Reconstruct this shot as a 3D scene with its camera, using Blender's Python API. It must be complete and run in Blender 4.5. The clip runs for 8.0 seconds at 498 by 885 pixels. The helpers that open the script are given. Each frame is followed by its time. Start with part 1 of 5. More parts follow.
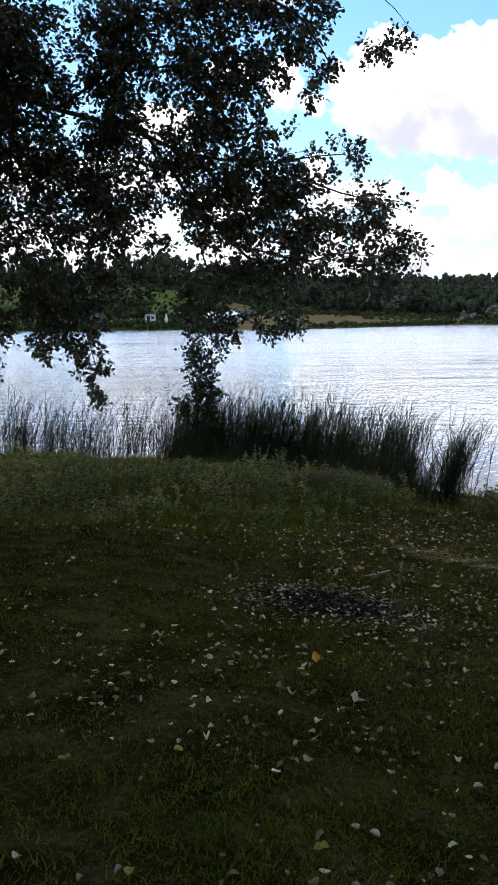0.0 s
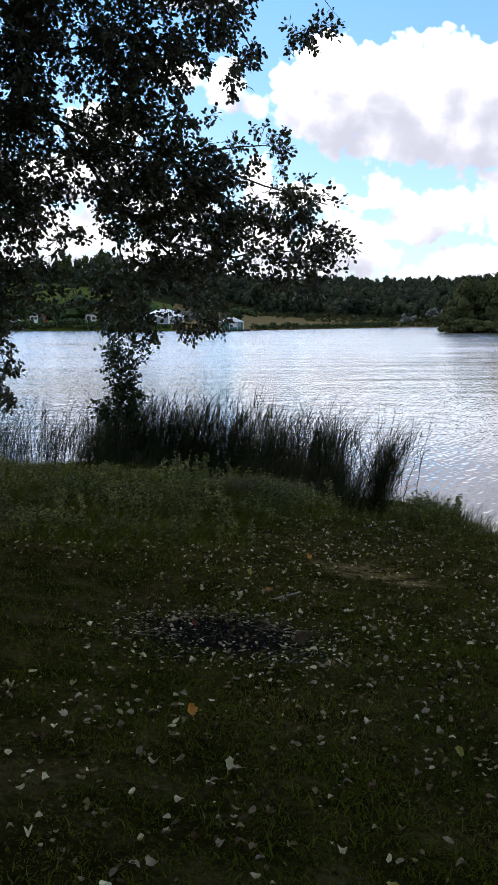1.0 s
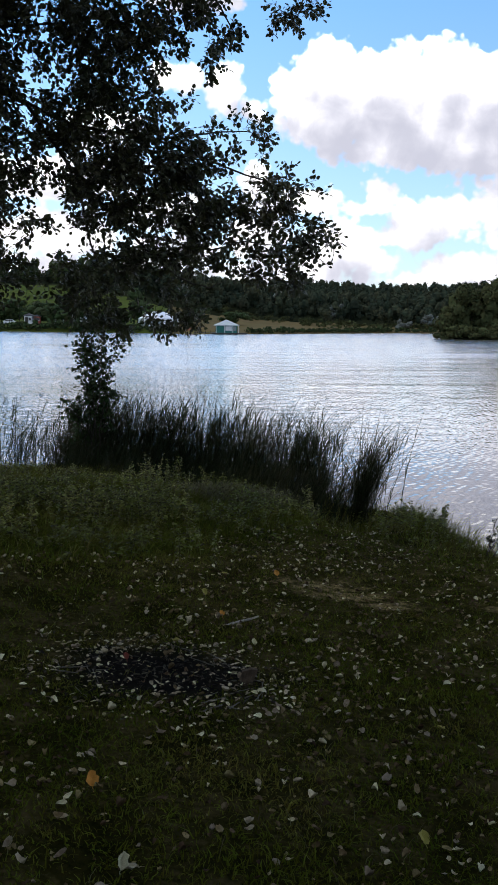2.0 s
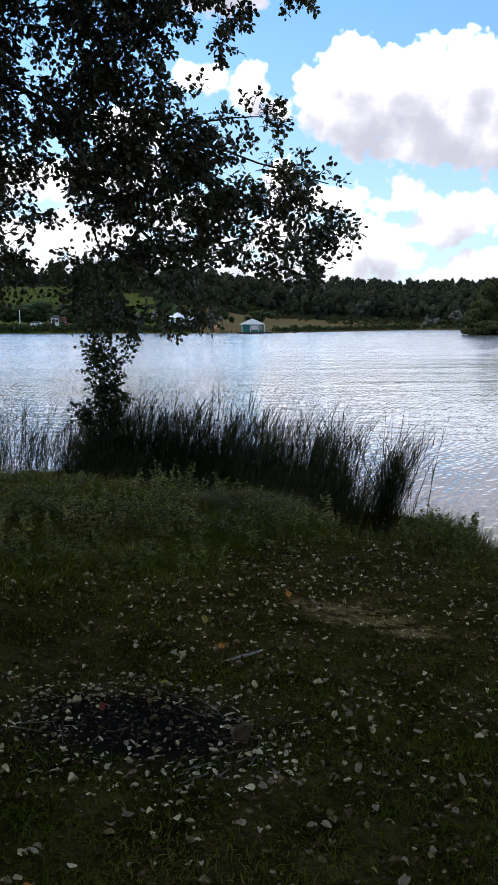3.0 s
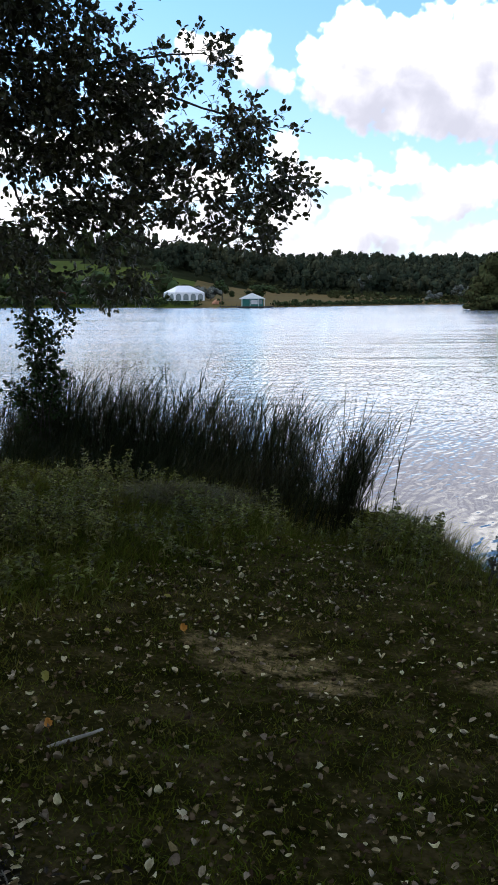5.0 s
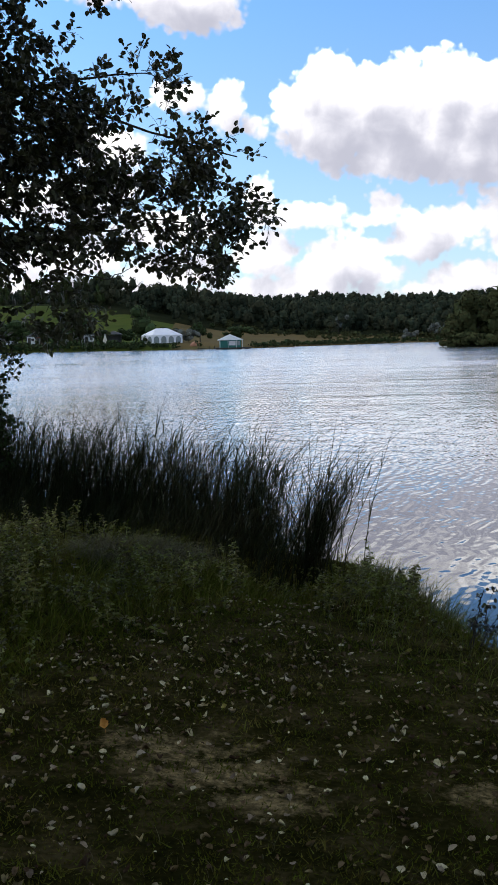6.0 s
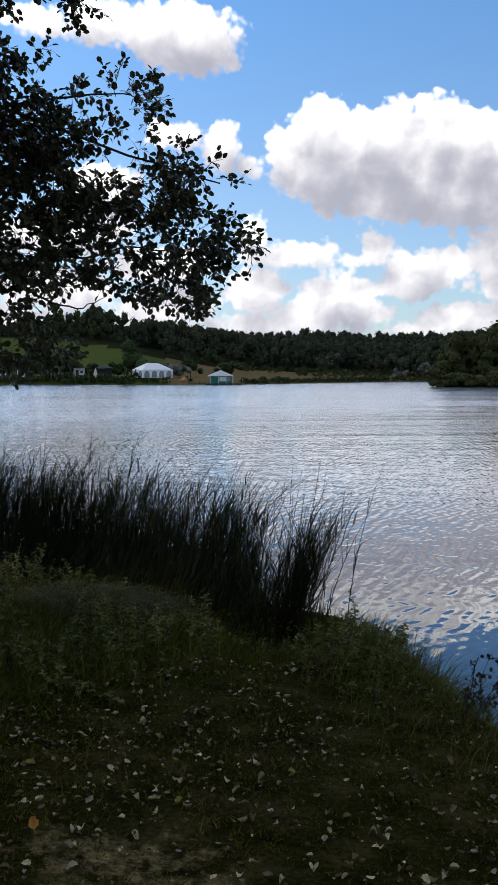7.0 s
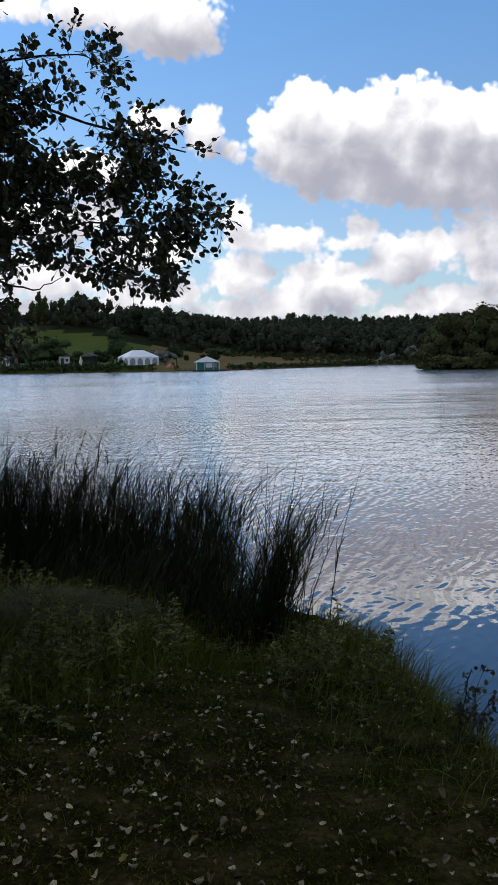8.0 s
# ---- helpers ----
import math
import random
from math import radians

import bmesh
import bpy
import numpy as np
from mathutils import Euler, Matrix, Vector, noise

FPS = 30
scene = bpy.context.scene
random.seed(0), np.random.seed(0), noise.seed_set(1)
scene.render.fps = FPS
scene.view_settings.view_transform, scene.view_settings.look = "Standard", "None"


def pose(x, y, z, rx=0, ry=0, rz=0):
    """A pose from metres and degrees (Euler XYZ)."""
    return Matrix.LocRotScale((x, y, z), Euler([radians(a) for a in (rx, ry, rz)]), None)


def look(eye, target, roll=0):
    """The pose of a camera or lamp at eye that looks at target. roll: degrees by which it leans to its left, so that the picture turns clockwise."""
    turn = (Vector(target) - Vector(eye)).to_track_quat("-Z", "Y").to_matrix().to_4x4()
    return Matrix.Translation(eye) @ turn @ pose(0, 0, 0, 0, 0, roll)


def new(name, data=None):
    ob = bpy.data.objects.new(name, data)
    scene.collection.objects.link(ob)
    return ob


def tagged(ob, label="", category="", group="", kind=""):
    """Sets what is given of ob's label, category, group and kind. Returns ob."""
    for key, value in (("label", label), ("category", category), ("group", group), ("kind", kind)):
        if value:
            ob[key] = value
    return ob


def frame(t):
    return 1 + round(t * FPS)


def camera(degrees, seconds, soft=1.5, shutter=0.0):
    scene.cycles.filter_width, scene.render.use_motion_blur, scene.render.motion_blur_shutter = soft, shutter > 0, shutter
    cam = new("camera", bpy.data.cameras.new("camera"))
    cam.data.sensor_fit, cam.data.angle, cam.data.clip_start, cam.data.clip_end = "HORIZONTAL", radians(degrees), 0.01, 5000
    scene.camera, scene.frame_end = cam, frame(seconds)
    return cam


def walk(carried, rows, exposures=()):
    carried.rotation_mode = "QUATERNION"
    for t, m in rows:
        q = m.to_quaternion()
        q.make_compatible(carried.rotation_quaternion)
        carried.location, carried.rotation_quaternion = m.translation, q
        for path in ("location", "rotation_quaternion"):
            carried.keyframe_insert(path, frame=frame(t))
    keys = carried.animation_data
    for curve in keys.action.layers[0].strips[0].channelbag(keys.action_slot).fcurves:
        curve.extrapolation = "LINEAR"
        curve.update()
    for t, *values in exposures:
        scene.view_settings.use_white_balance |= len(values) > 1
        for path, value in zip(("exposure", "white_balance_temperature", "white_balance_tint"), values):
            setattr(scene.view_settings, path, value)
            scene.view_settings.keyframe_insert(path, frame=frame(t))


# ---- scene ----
cam = camera(31.1, 8.0, 1.6)
PATH = [
    (0, (0.08, -0.077, 1.627), (0.033, 1.903, 1.351), -0.6),
    (0.2, (0.112, 0.071, 1.635), (0.12, 2.052, 1.359), -0.5),
    (0.5, (0.251, 0.316, 1.579), (0.33, 2.295, 1.302), -0.5),
    (0.7, (0.345, 0.459, 1.555), (0.453, 2.438, 1.29), -1.3),
    (1, (0.435, 0.663, 1.583), (0.514, 2.643, 1.309), -0.2),
    (1.2, (0.489, 0.849, 1.533), (0.622, 2.825, 1.257), 1.4),
    (1.5, (0.58, 1.115, 1.517), (0.743, 3.09, 1.246), 0.2),
    (1.7, (0.608, 1.259, 1.518), (0.78, 3.231, 1.234), 0.7),
    (2, (0.752, 1.47, 1.472), (0.843, 3.45, 1.207), 0.6),
    (2.2, (0.815, 1.642, 1.478), (0.821, 3.627, 1.23), 0.8),
    (3.3, (1.022, 2.434, 1.415), (1.052, 4.416, 1.143), -0.6),
    (3.5, (1.092, 2.611, 1.397), (1.001, 4.599, 1.204), 0.1),
    (3.8, (1.2, 2.855, 1.389), (1.026, 4.841, 1.225), -0.2),
    (4, (1.245, 3.054, 1.34), (1.136, 5.044, 1.163), 1.3),
    (4.2, (1.325, 3.215, 1.343), (1.261, 5.198, 1.09), 1.1),
    (4.5, (1.456, 3.412, 1.347), (1.464, 5.384, 1.01), -0.4),
    (4.7, (1.58, 3.505, 1.37), (1.586, 5.478, 1.037), -0.1),
    (5.8, (1.933, 4.419, 1.337), (2.018, 6.401, 1.076), -0.9),
    (6, (2.01, 4.591, 1.292), (2.076, 6.576, 1.059), -1.2),
    (6.2, (2.089, 4.655, 1.291), (2.162, 6.642, 1.076), -1.7),
    (6.5, (2.137, 4.883, 1.307), (2.202, 6.871, 1.091), -0.6),
    (6.8, (2.168, 5.033, 1.311), (2.255, 7.022, 1.117), -0.0),
    (7, (2.153, 5.241, 1.285), (2.244, 7.233, 1.132), -0.1),
    (7.2, (2.17, 5.306, 1.3), (2.262, 7.299, 1.153), -0.2),
    (7.5, (2.253, 5.586, 1.259), (2.347, 7.579, 1.119), -1.2),
    (7.8, (2.309, 5.812, 1.266), (2.402, 7.805, 1.12), -1.1),
    (8, (2.342, 5.918, 1.262), (2.459, 7.907, 1.077), -1.0),
]
walk(cam, [(t, look(eye, target, roll)) for t, eye, target, roll in PATH],
     [(0.0, 1.48), (1.5, 1.12), (2.0, 1.1), (3.5, 1.15), (4.0, 1.33), (4.5, 1.36), (6.0, 0.93), (6.5, 0.75), (8.0, 0.55)])
# ---------------------------------------------------------------- light
WATER = -1.65


def links(tree, a, b):
    tree.links.new(a, b)


def node(tree, kind, operation="", data_type="", blend_type="", noise_dimensions="", interpolation_type="", sky_type="", node_tree=None):
    n = tree.nodes.new(kind)
    if operation:
        n.operation = operation
    if data_type:
        n.data_type = data_type
    if blend_type:
        n.blend_type = blend_type
    if noise_dimensions:
        n.noise_dimensions = noise_dimensions
    if interpolation_type:
        n.interpolation_type = interpolation_type
    if sky_type:
        n.sky_type = sky_type
    if node_tree:
        n.node_tree = node_tree
    return n


def math_node(tree, op, a, b=None, c=None):
    n = tree.nodes.new("ShaderNodeMath")
    n.operation = op
    for i, v in enumerate((a, b, c)):
        if v is None:
            continue
        if isinstance(v, (int, float)):
            n.inputs[i].default_value = v
        else:
            tree.links.new(v, n.inputs[i])
    return n.outputs[0]


# cumulus heads: azimuth, height above the horizon, half width, half height (degrees)
HIGH_CLOUDS = [
    (7.2, 14.7, 2.4, 2.0), (9.7, 14.5, 2.1, 1.5), (4.8, 13.5, 1.1, 1.8), (7.9, 12.7, 3.8, 2.3), (11.0, 13.6, 3.5, 2.5), (14.3, 13.9, 2.2, 2.5),
    (16.3, 13.3, 2.8, 2.4), (18.8, 12.8, 2.9, 2.8), (12.7, 11.4, 4.5, 2.2), (16.8, 10.9, 4.3, 2.3), (20.7, 11.2, 4.0, 3.2), (5.8, 12.0, 1.5, 1.1),
    (7.6, 10.5, 0.8, 0.8), (10.1, 10.6, 2.4, 1.1), (18.2, 8.5, 2.6, 0.5), (25.1, 12.7, 3.2, 2.9), (24.5, 9.6, 4.0, 2.2),
]
SMALL_CLOUDS = [
    (1.0, 13.9, 1.25, 1.6), (2.5, 12.9, 1.3, 0.6), (-2.1, 14.5, 1.9, 0.9), (-1.4, 20.0, 3.7, 1.9), (-0.8, 18.8, 2.5, 1.0), (-6.2, 20.5, 2.9, 1.3),
    (-10.5, 20.4, 2.5, 0.8), (12.9, 16.2, 1.4, 0.5), (-6.5, 11.5, 2.6, 1.3), (-9.0, 8.4, 4.0, 1.4), (-9.4, 5.3, 4.2, 1.5), (-3.0, 6.8, 3.4, 1.2),
    (-2.4, 4.2, 3.6, 1.2), (-16.0, 8.6, 5.0, 1.5), (-17.0, 5.2, 5.2, 1.5), (-8.0, 2.9, 9.0, 1.0), (-5.8, 9.4, 2.0, 0.9), (-13.0, 3.2, 6.0, 1.1),
]
LOW_CLOUDS = [
    (2.9, 8.3, 0.97, 1.8), (4.7, 7.4, 1.7, 0.86), (7.1, 7.4, 1.4, 0.86), (9.2, 7.1, 0.97, 0.42), (10.6, 7.9, 1.1, 1.1), (3.0, 5.2, 2.2, 1.5),
    (8.3, 4.8, 2.7, 1.6), (10.4, 3.8, 1.5, 0.92), (5.6, 3.8, 2.3, 1), (4.9, 3.0, 6.6, 0.9), (13.2, 6.3, 2.4, 1.4), (15.0, 6.6, 1.9, 0.98),
    (18.2, 7.0, 2.3, 1.2), (18.7, 5.6, 2.9, 1.3), (12.7, 5.4, 2.1, 1.1), (15.6, 3.8, 2.2, 0.64), (18.8, 3.7, 2.7, 0.75), (12.4, 2.7, 1.2, 0.42),
    (16.5, 2.9, 4.6, 0.8), (22.7, 5.2, 4.3, 2.4), (23.4, 3.2, 5.1, 1),
]


def cloud_field():
    g = bpy.data.node_groups.new("cloud_field", "ShaderNodeTree")
    g.interface.new_socket("Place", in_out="INPUT", socket_type="NodeSocketVector")
    g.interface.new_socket("Depth", in_out="OUTPUT", socket_type="NodeSocketFloat")
    g.interface.new_socket("Body", in_out="OUTPUT", socket_type="NodeSocketFloat")
    start, end = g.nodes.new("NodeGroupInput"), g.nodes.new("NodeGroupOutput")
    puffs = node(g, "ShaderNodeTexNoise", noise_dimensions="2D")
    puffs.inputs["Scale"].default_value, puffs.inputs["Detail"].default_value, puffs.inputs["Roughness"].default_value = 0.62, 4, 0.46
    links(g, start.outputs[0], puffs.inputs["Vector"])
    total = None
    for a, e, rx, ry in HIGH_CLOUDS + SMALL_CLOUDS + LOW_CLOUDS:
        m = node(g, "ShaderNodeVectorMath", operation="MULTIPLY_ADD")
        links(g, start.outputs[0], m.inputs[0])
        m.inputs[1].default_value, m.inputs[2].default_value = (1 / rx, 1 / ry, 0), (-a / rx, -e / ry, 0)
        d = node(g, "ShaderNodeVectorMath", operation="LENGTH")
        links(g, m.outputs[0], d.inputs[0])
        size = min(rx, ry)
        deep = math_node(g, "MULTIPLY_ADD", d.outputs["Value"], -size, size)
        total = deep if total is None else math_node(g, "SMOOTH_MAX", total, deep, 0.5)
    # beyond the placed heads the sky goes on with scattered fair-weather cloud
    far = node(g, "ShaderNodeTexNoise", noise_dimensions="2D")
    far.inputs["Scale"].default_value, far.inputs["Detail"].default_value = 0.05, 4
    links(g, start.outputs[0], far.inputs["Vector"])
    sep = node(g, "ShaderNodeSeparateXYZ")
    links(g, start.outputs[0], sep.inputs[0])
    out_az = math_node(g, "ABSOLUTE", math_node(g, "SUBTRACT", sep.outputs[0], 4.0))
    out_az = math_node(g, "SUBTRACT", out_az, 28.0)
    out_el = math_node(g, "SUBTRACT", sep.outputs[1], 28.0)
    outside = math_node(g, "MINIMUM", math_node(g, "MAXIMUM", out_az, out_el), 0.0)
    spread = math_node(g, "MINIMUM", math_node(g, "MULTIPLY_ADD", far.outputs["Fac"], 30.0, -13.0), 0.1)
    total = math_node(g, "MAXIMUM", total, math_node(g, "ADD", spread, outside))
    # rounded cauliflower heads along the edge
    heads = node(g, "ShaderNodeTexVoronoi")
    heads.voronoi_dimensions, heads.feature = "2D", "SMOOTH_F1"
    heads.inputs["Scale"].default_value, heads.inputs["Smoothness"].default_value = 1.25, 0.35
    heads.inputs["Detail"].default_value, heads.inputs["Roughness"].default_value = 1, 0.5
    links(g, start.outputs[0], heads.inputs["Vector"])
    ruffle = math_node(g, "MULTIPLY_ADD", puffs.outputs["Fac"], 1.0, -0.38)
    ruffle = math_node(g, "ADD", ruffle, math_node(g, "MULTIPLY_ADD", heads.outputs["Distance"], -0.5, 0.25))
    links(g, math_node(g, "ADD", total, ruffle), end.inputs[0])
    billow = node(g, "ShaderNodeTexNoise", noise_dimensions="2D")
    billow.inputs["Scale"].default_value, billow.inputs["Detail"].default_value, billow.inputs["Distortion"].default_value = 0.55, 4, 0.2
    links(g, start.outputs[0], billow.inputs["Vector"])
    links(g, math_node(g, "ADD", total, math_node(g, "MULTIPLY_ADD", billow.outputs["Fac"], 2.4, -1.2)), end.inputs[1])
    return g


SUN_HEIGHT, SUN_AZIMUTH = 42.0, -62.0
world = bpy.data.worlds.new("sky")
scene.world = world
world.use_nodes = True
wt = world.node_tree
wt.nodes.clear()
sky = node(wt, "ShaderNodeTexSky", sky_type="NISHITA")
sky.sun_disc = False
sky.sun_elevation, sky.sun_rotation = radians(SUN_HEIGHT), radians(SUN_AZIMUTH)
sky.air_density, sky.dust_density, sky.ozone_density = 1.0, 0.6, 1.6
coord = node(wt, "ShaderNodeTexCoord")
xyz = node(wt, "ShaderNodeSeparateXYZ")
links(wt, coord.outputs["Generated"], xyz.inputs[0])
azimuth = math_node(wt, "MULTIPLY", math_node(wt, "ARCTAN2", xyz.outputs[0], xyz.outputs[1]), 180 / math.pi)
height = math_node(wt, "MULTIPLY", math_node(wt, "ARCSINE", xyz.outputs[2]), 180 / math.pi)
place = node(wt, "ShaderNodeCombineXYZ")
links(wt, azimuth, place.inputs[0])
links(wt, height, place.inputs[1])
field = cloud_field()
here = node(wt, "ShaderNodeGroup", node_tree=field)
links(wt, place.outputs[0], here.inputs[0])
lift = node(wt, "ShaderNodeVectorMath", operation="ADD")
links(wt, place.outputs[0], lift.inputs[0])
lift.inputs[1].default_value = (-0.5, 1.7, 0)
above = node(wt, "ShaderNodeGroup", node_tree=field)
links(wt, lift.outputs[0], above.inputs[0])
cover = node(wt, "ShaderNodeMapRange", interpolation_type="SMOOTHSTEP")
links(wt, here.outputs[0], cover.inputs["Value"])
cover.inputs["From Min"].default_value, cover.inputs["From Max"].default_value = -0.1, 0.36
drop = node(wt, "ShaderNodeVectorMath", operation="ADD")
links(wt, place.outputs[0], drop.inputs[0])
drop.inputs[1].default_value = (0.3, -1.0, 0)
below = node(wt, "ShaderNodeGroup", node_tree=field)
links(wt, drop.outputs[0], below.inputs[0])
shade = node(wt, "ShaderNodeMapRange", interpolation_type="SMOOTHSTEP")
links(wt, math_node(wt, "SUBTRACT", above.outputs[1], math_node(wt, "MULTIPLY", below.outputs[1], 0.35)), shade.inputs["Value"])
shade.inputs["From Min"].default_value, shade.inputs["From Max"].default_value = -2.0, 2.1
ramp = node(wt, "ShaderNodeValToRGB")
links(wt, shade.outputs[0], ramp.inputs[0])
# sunlit head, flank, underside
ramp.color_ramp.elements[0].color, ramp.color_ramp.elements[1].color = (0.31, 0.307, 0.305, 1), (0.084, 0.085, 0.1, 1)
for stop, tint in ((0.22, (0.215, 0.212, 0.214, 1)), (0.5, (0.158, 0.156, 0.165, 1)), (0.78, (0.112, 0.112, 0.126, 1))):
    ramp.color_ramp.elements.new(stop).color = tint
tone = node(wt, "ShaderNodeVectorMath", operation="SCALE")
links(wt, ramp.outputs[0], tone.inputs[0])
tone.inputs["Scale"].default_value = 3.6
clear = node(wt, "ShaderNodeMix", data_type="RGBA", blend_type="MULTIPLY")
clear.inputs["Factor"].default_value = 1.0
links(wt, sky.outputs[0], clear.inputs["A"])
tint = node(wt, "ShaderNodeMix", data_type="RGBA")
rise = node(wt, "ShaderNodeMapRange", interpolation_type="SMOOTHSTEP")
links(wt, height, rise.inputs["Value"])
rise.inputs["From Min"].default_value, rise.inputs["From Max"].default_value = 6.0, 26.0
links(wt, rise.outputs[0], tint.inputs["Factor"])
tint.inputs["A"].default_value, tint.inputs["B"].default_value = (0.067, 0.084, 0.102, 1), (0.057, 0.091, 0.116, 1)
links(wt, tint.outputs["Result"], clear.inputs["B"])
mixed = node(wt, "ShaderNodeMix", data_type="RGBA")
links(wt, cover.outputs[0], mixed.inputs["Factor"])
haze = node(wt, "ShaderNodeMix", data_type="RGBA")
links(wt, math_node(wt, "MULTIPLY", math_node(wt, "POWER", 2.718, math_node(wt, "MULTIPLY", math_node(wt, "MAXIMUM", height, 0.0), -0.14)), 0.55), haze.inputs["Factor"])
links(wt, clear.outputs["Result"], haze.inputs["A"])
haze.inputs["B"].default_value = (0.4, 0.44, 0.47, 1)
links(wt, haze.outputs["Result"], mixed.inputs["A"])
links(wt, tone.outputs[0], mixed.inputs["B"])
back = node(wt, "ShaderNodeBackground")
back.inputs["Strength"].default_value = 1.0
links(wt, mixed.outputs["Result"], back.inputs["Color"])
links(wt, back.outputs[0], node(wt, "ShaderNodeOutputWorld").inputs[0])

sun_data = bpy.data.lights.new("sun", "SUN")
sun_data.energy, sun_data.angle, sun_data.color = 0.55, radians(6), (1.0, 0.95, 0.86)
sun = new("sun", sun_data)
sa, se = radians(SUN_AZIMUTH), radians(SUN_HEIGHT)
sun.matrix_world = look((math.sin(sa) * math.cos(se) * 50, math.cos(sa) * math.cos(se) * 50, math.sin(se) * 50), (0, 0, 0))


# ---------------------------------------------------------------- materials
def material(name, colours, scale=6.0, rough=0.8, bump=0.0, bump_scale=40.0, per="", spread=0.0, metal=0.0, through_light=0.0, spec=0.3, detail=6):
    """colours: two or three tones mixed by noise at two scales; per: 'island' or 'object' varies the value from piece to piece by spread."""
    m = bpy.data.materials.new(name)
    m.use_nodes = True
    t = m.node_tree
    b = t.nodes["Principled BSDF"]
    b.inputs["Roughness"].default_value, b.inputs["Metallic"].default_value = rough, metal
    b.inputs["Specular IOR Level"].default_value = spec
    tc = t.nodes.new("ShaderNodeTexCoord")
    n1, n2 = t.nodes.new("ShaderNodeTexNoise"), t.nodes.new("ShaderNodeTexNoise")
    for n, s in ((n1, scale), (n2, scale * 9)):
        n.inputs["Scale"].default_value, n.inputs["Detail"].default_value = s, detail
        links(t, tc.outputs["Object"], n.inputs["Vector"])
    fac = math_node(t, "ADD", math_node(t, "MULTIPLY", n1.outputs["Fac"], 0.62), math_node(t, "MULTIPLY", n2.outputs["Fac"], 0.38))
    ramp = t.nodes.new("ShaderNodeValToRGB")
    ramp.color_ramp.elements[0].position, ramp.color_ramp.elements[1].position = 0.34, 0.66
    ramp.color_ramp.elements[0].color, ramp.color_ramp.elements[1].color = (*colours[0], 1), (*colours[-1], 1)
    if len(colours) > 2:
        ramp.color_ramp.elements.new(0.5).color = (*colours[1], 1)
    links(t, fac, ramp.inputs[0])
    colour = ramp.outputs[0]
    if per:
        rnd = t.nodes.new("ShaderNodeNewGeometry").outputs["Random Per Island"] if per == "island" else t.nodes.new("ShaderNodeObjectInfo").outputs["Random"]
        hsv = t.nodes.new("ShaderNodeHueSaturation")
        links(t, math_node(t, "MULTIPLY_ADD", rnd, spread * 2, 1 - spread), hsv.inputs["Value"])
        links(t, math_node(t, "MULTIPLY_ADD", rnd, 0.06, 0.47), hsv.inputs["Hue"])
        links(t, colour, hsv.inputs["Color"])
        colour = hsv.outputs[0]
    links(t, colour, b.inputs["Base Color"])
    if bump:
        bn, bp = t.nodes.new("ShaderNodeTexNoise"), t.nodes.new("ShaderNodeBump")
        bn.inputs["Scale"].default_value, bn.inputs["Detail"].default_value = bump_scale, 8
        links(t, tc.outputs["Object"], bn.inputs["Vector"])
        links(t, bn.outputs["Fac"], bp.inputs["Height"])
        bp.inputs["Strength"].default_value, bp.inputs["Distance"].default_value = bump, 0.02
        links(t, bp.outputs[0], b.inputs["Normal"])
    if through_light:
        tr, mx = t.nodes.new("ShaderNodeBsdfTranslucent"), t.nodes.new("ShaderNodeMixShader")
        links(t, colour, tr.inputs["Color"])
        mx.inputs[0].default_value = through_light
        links(t, b.outputs[0], mx.inputs[1])
        links(t, tr.outputs[0], mx.inputs[2])
        links(t, mx.outputs[0], t.nodes["Material Output"].inputs["Surface"])
    return m


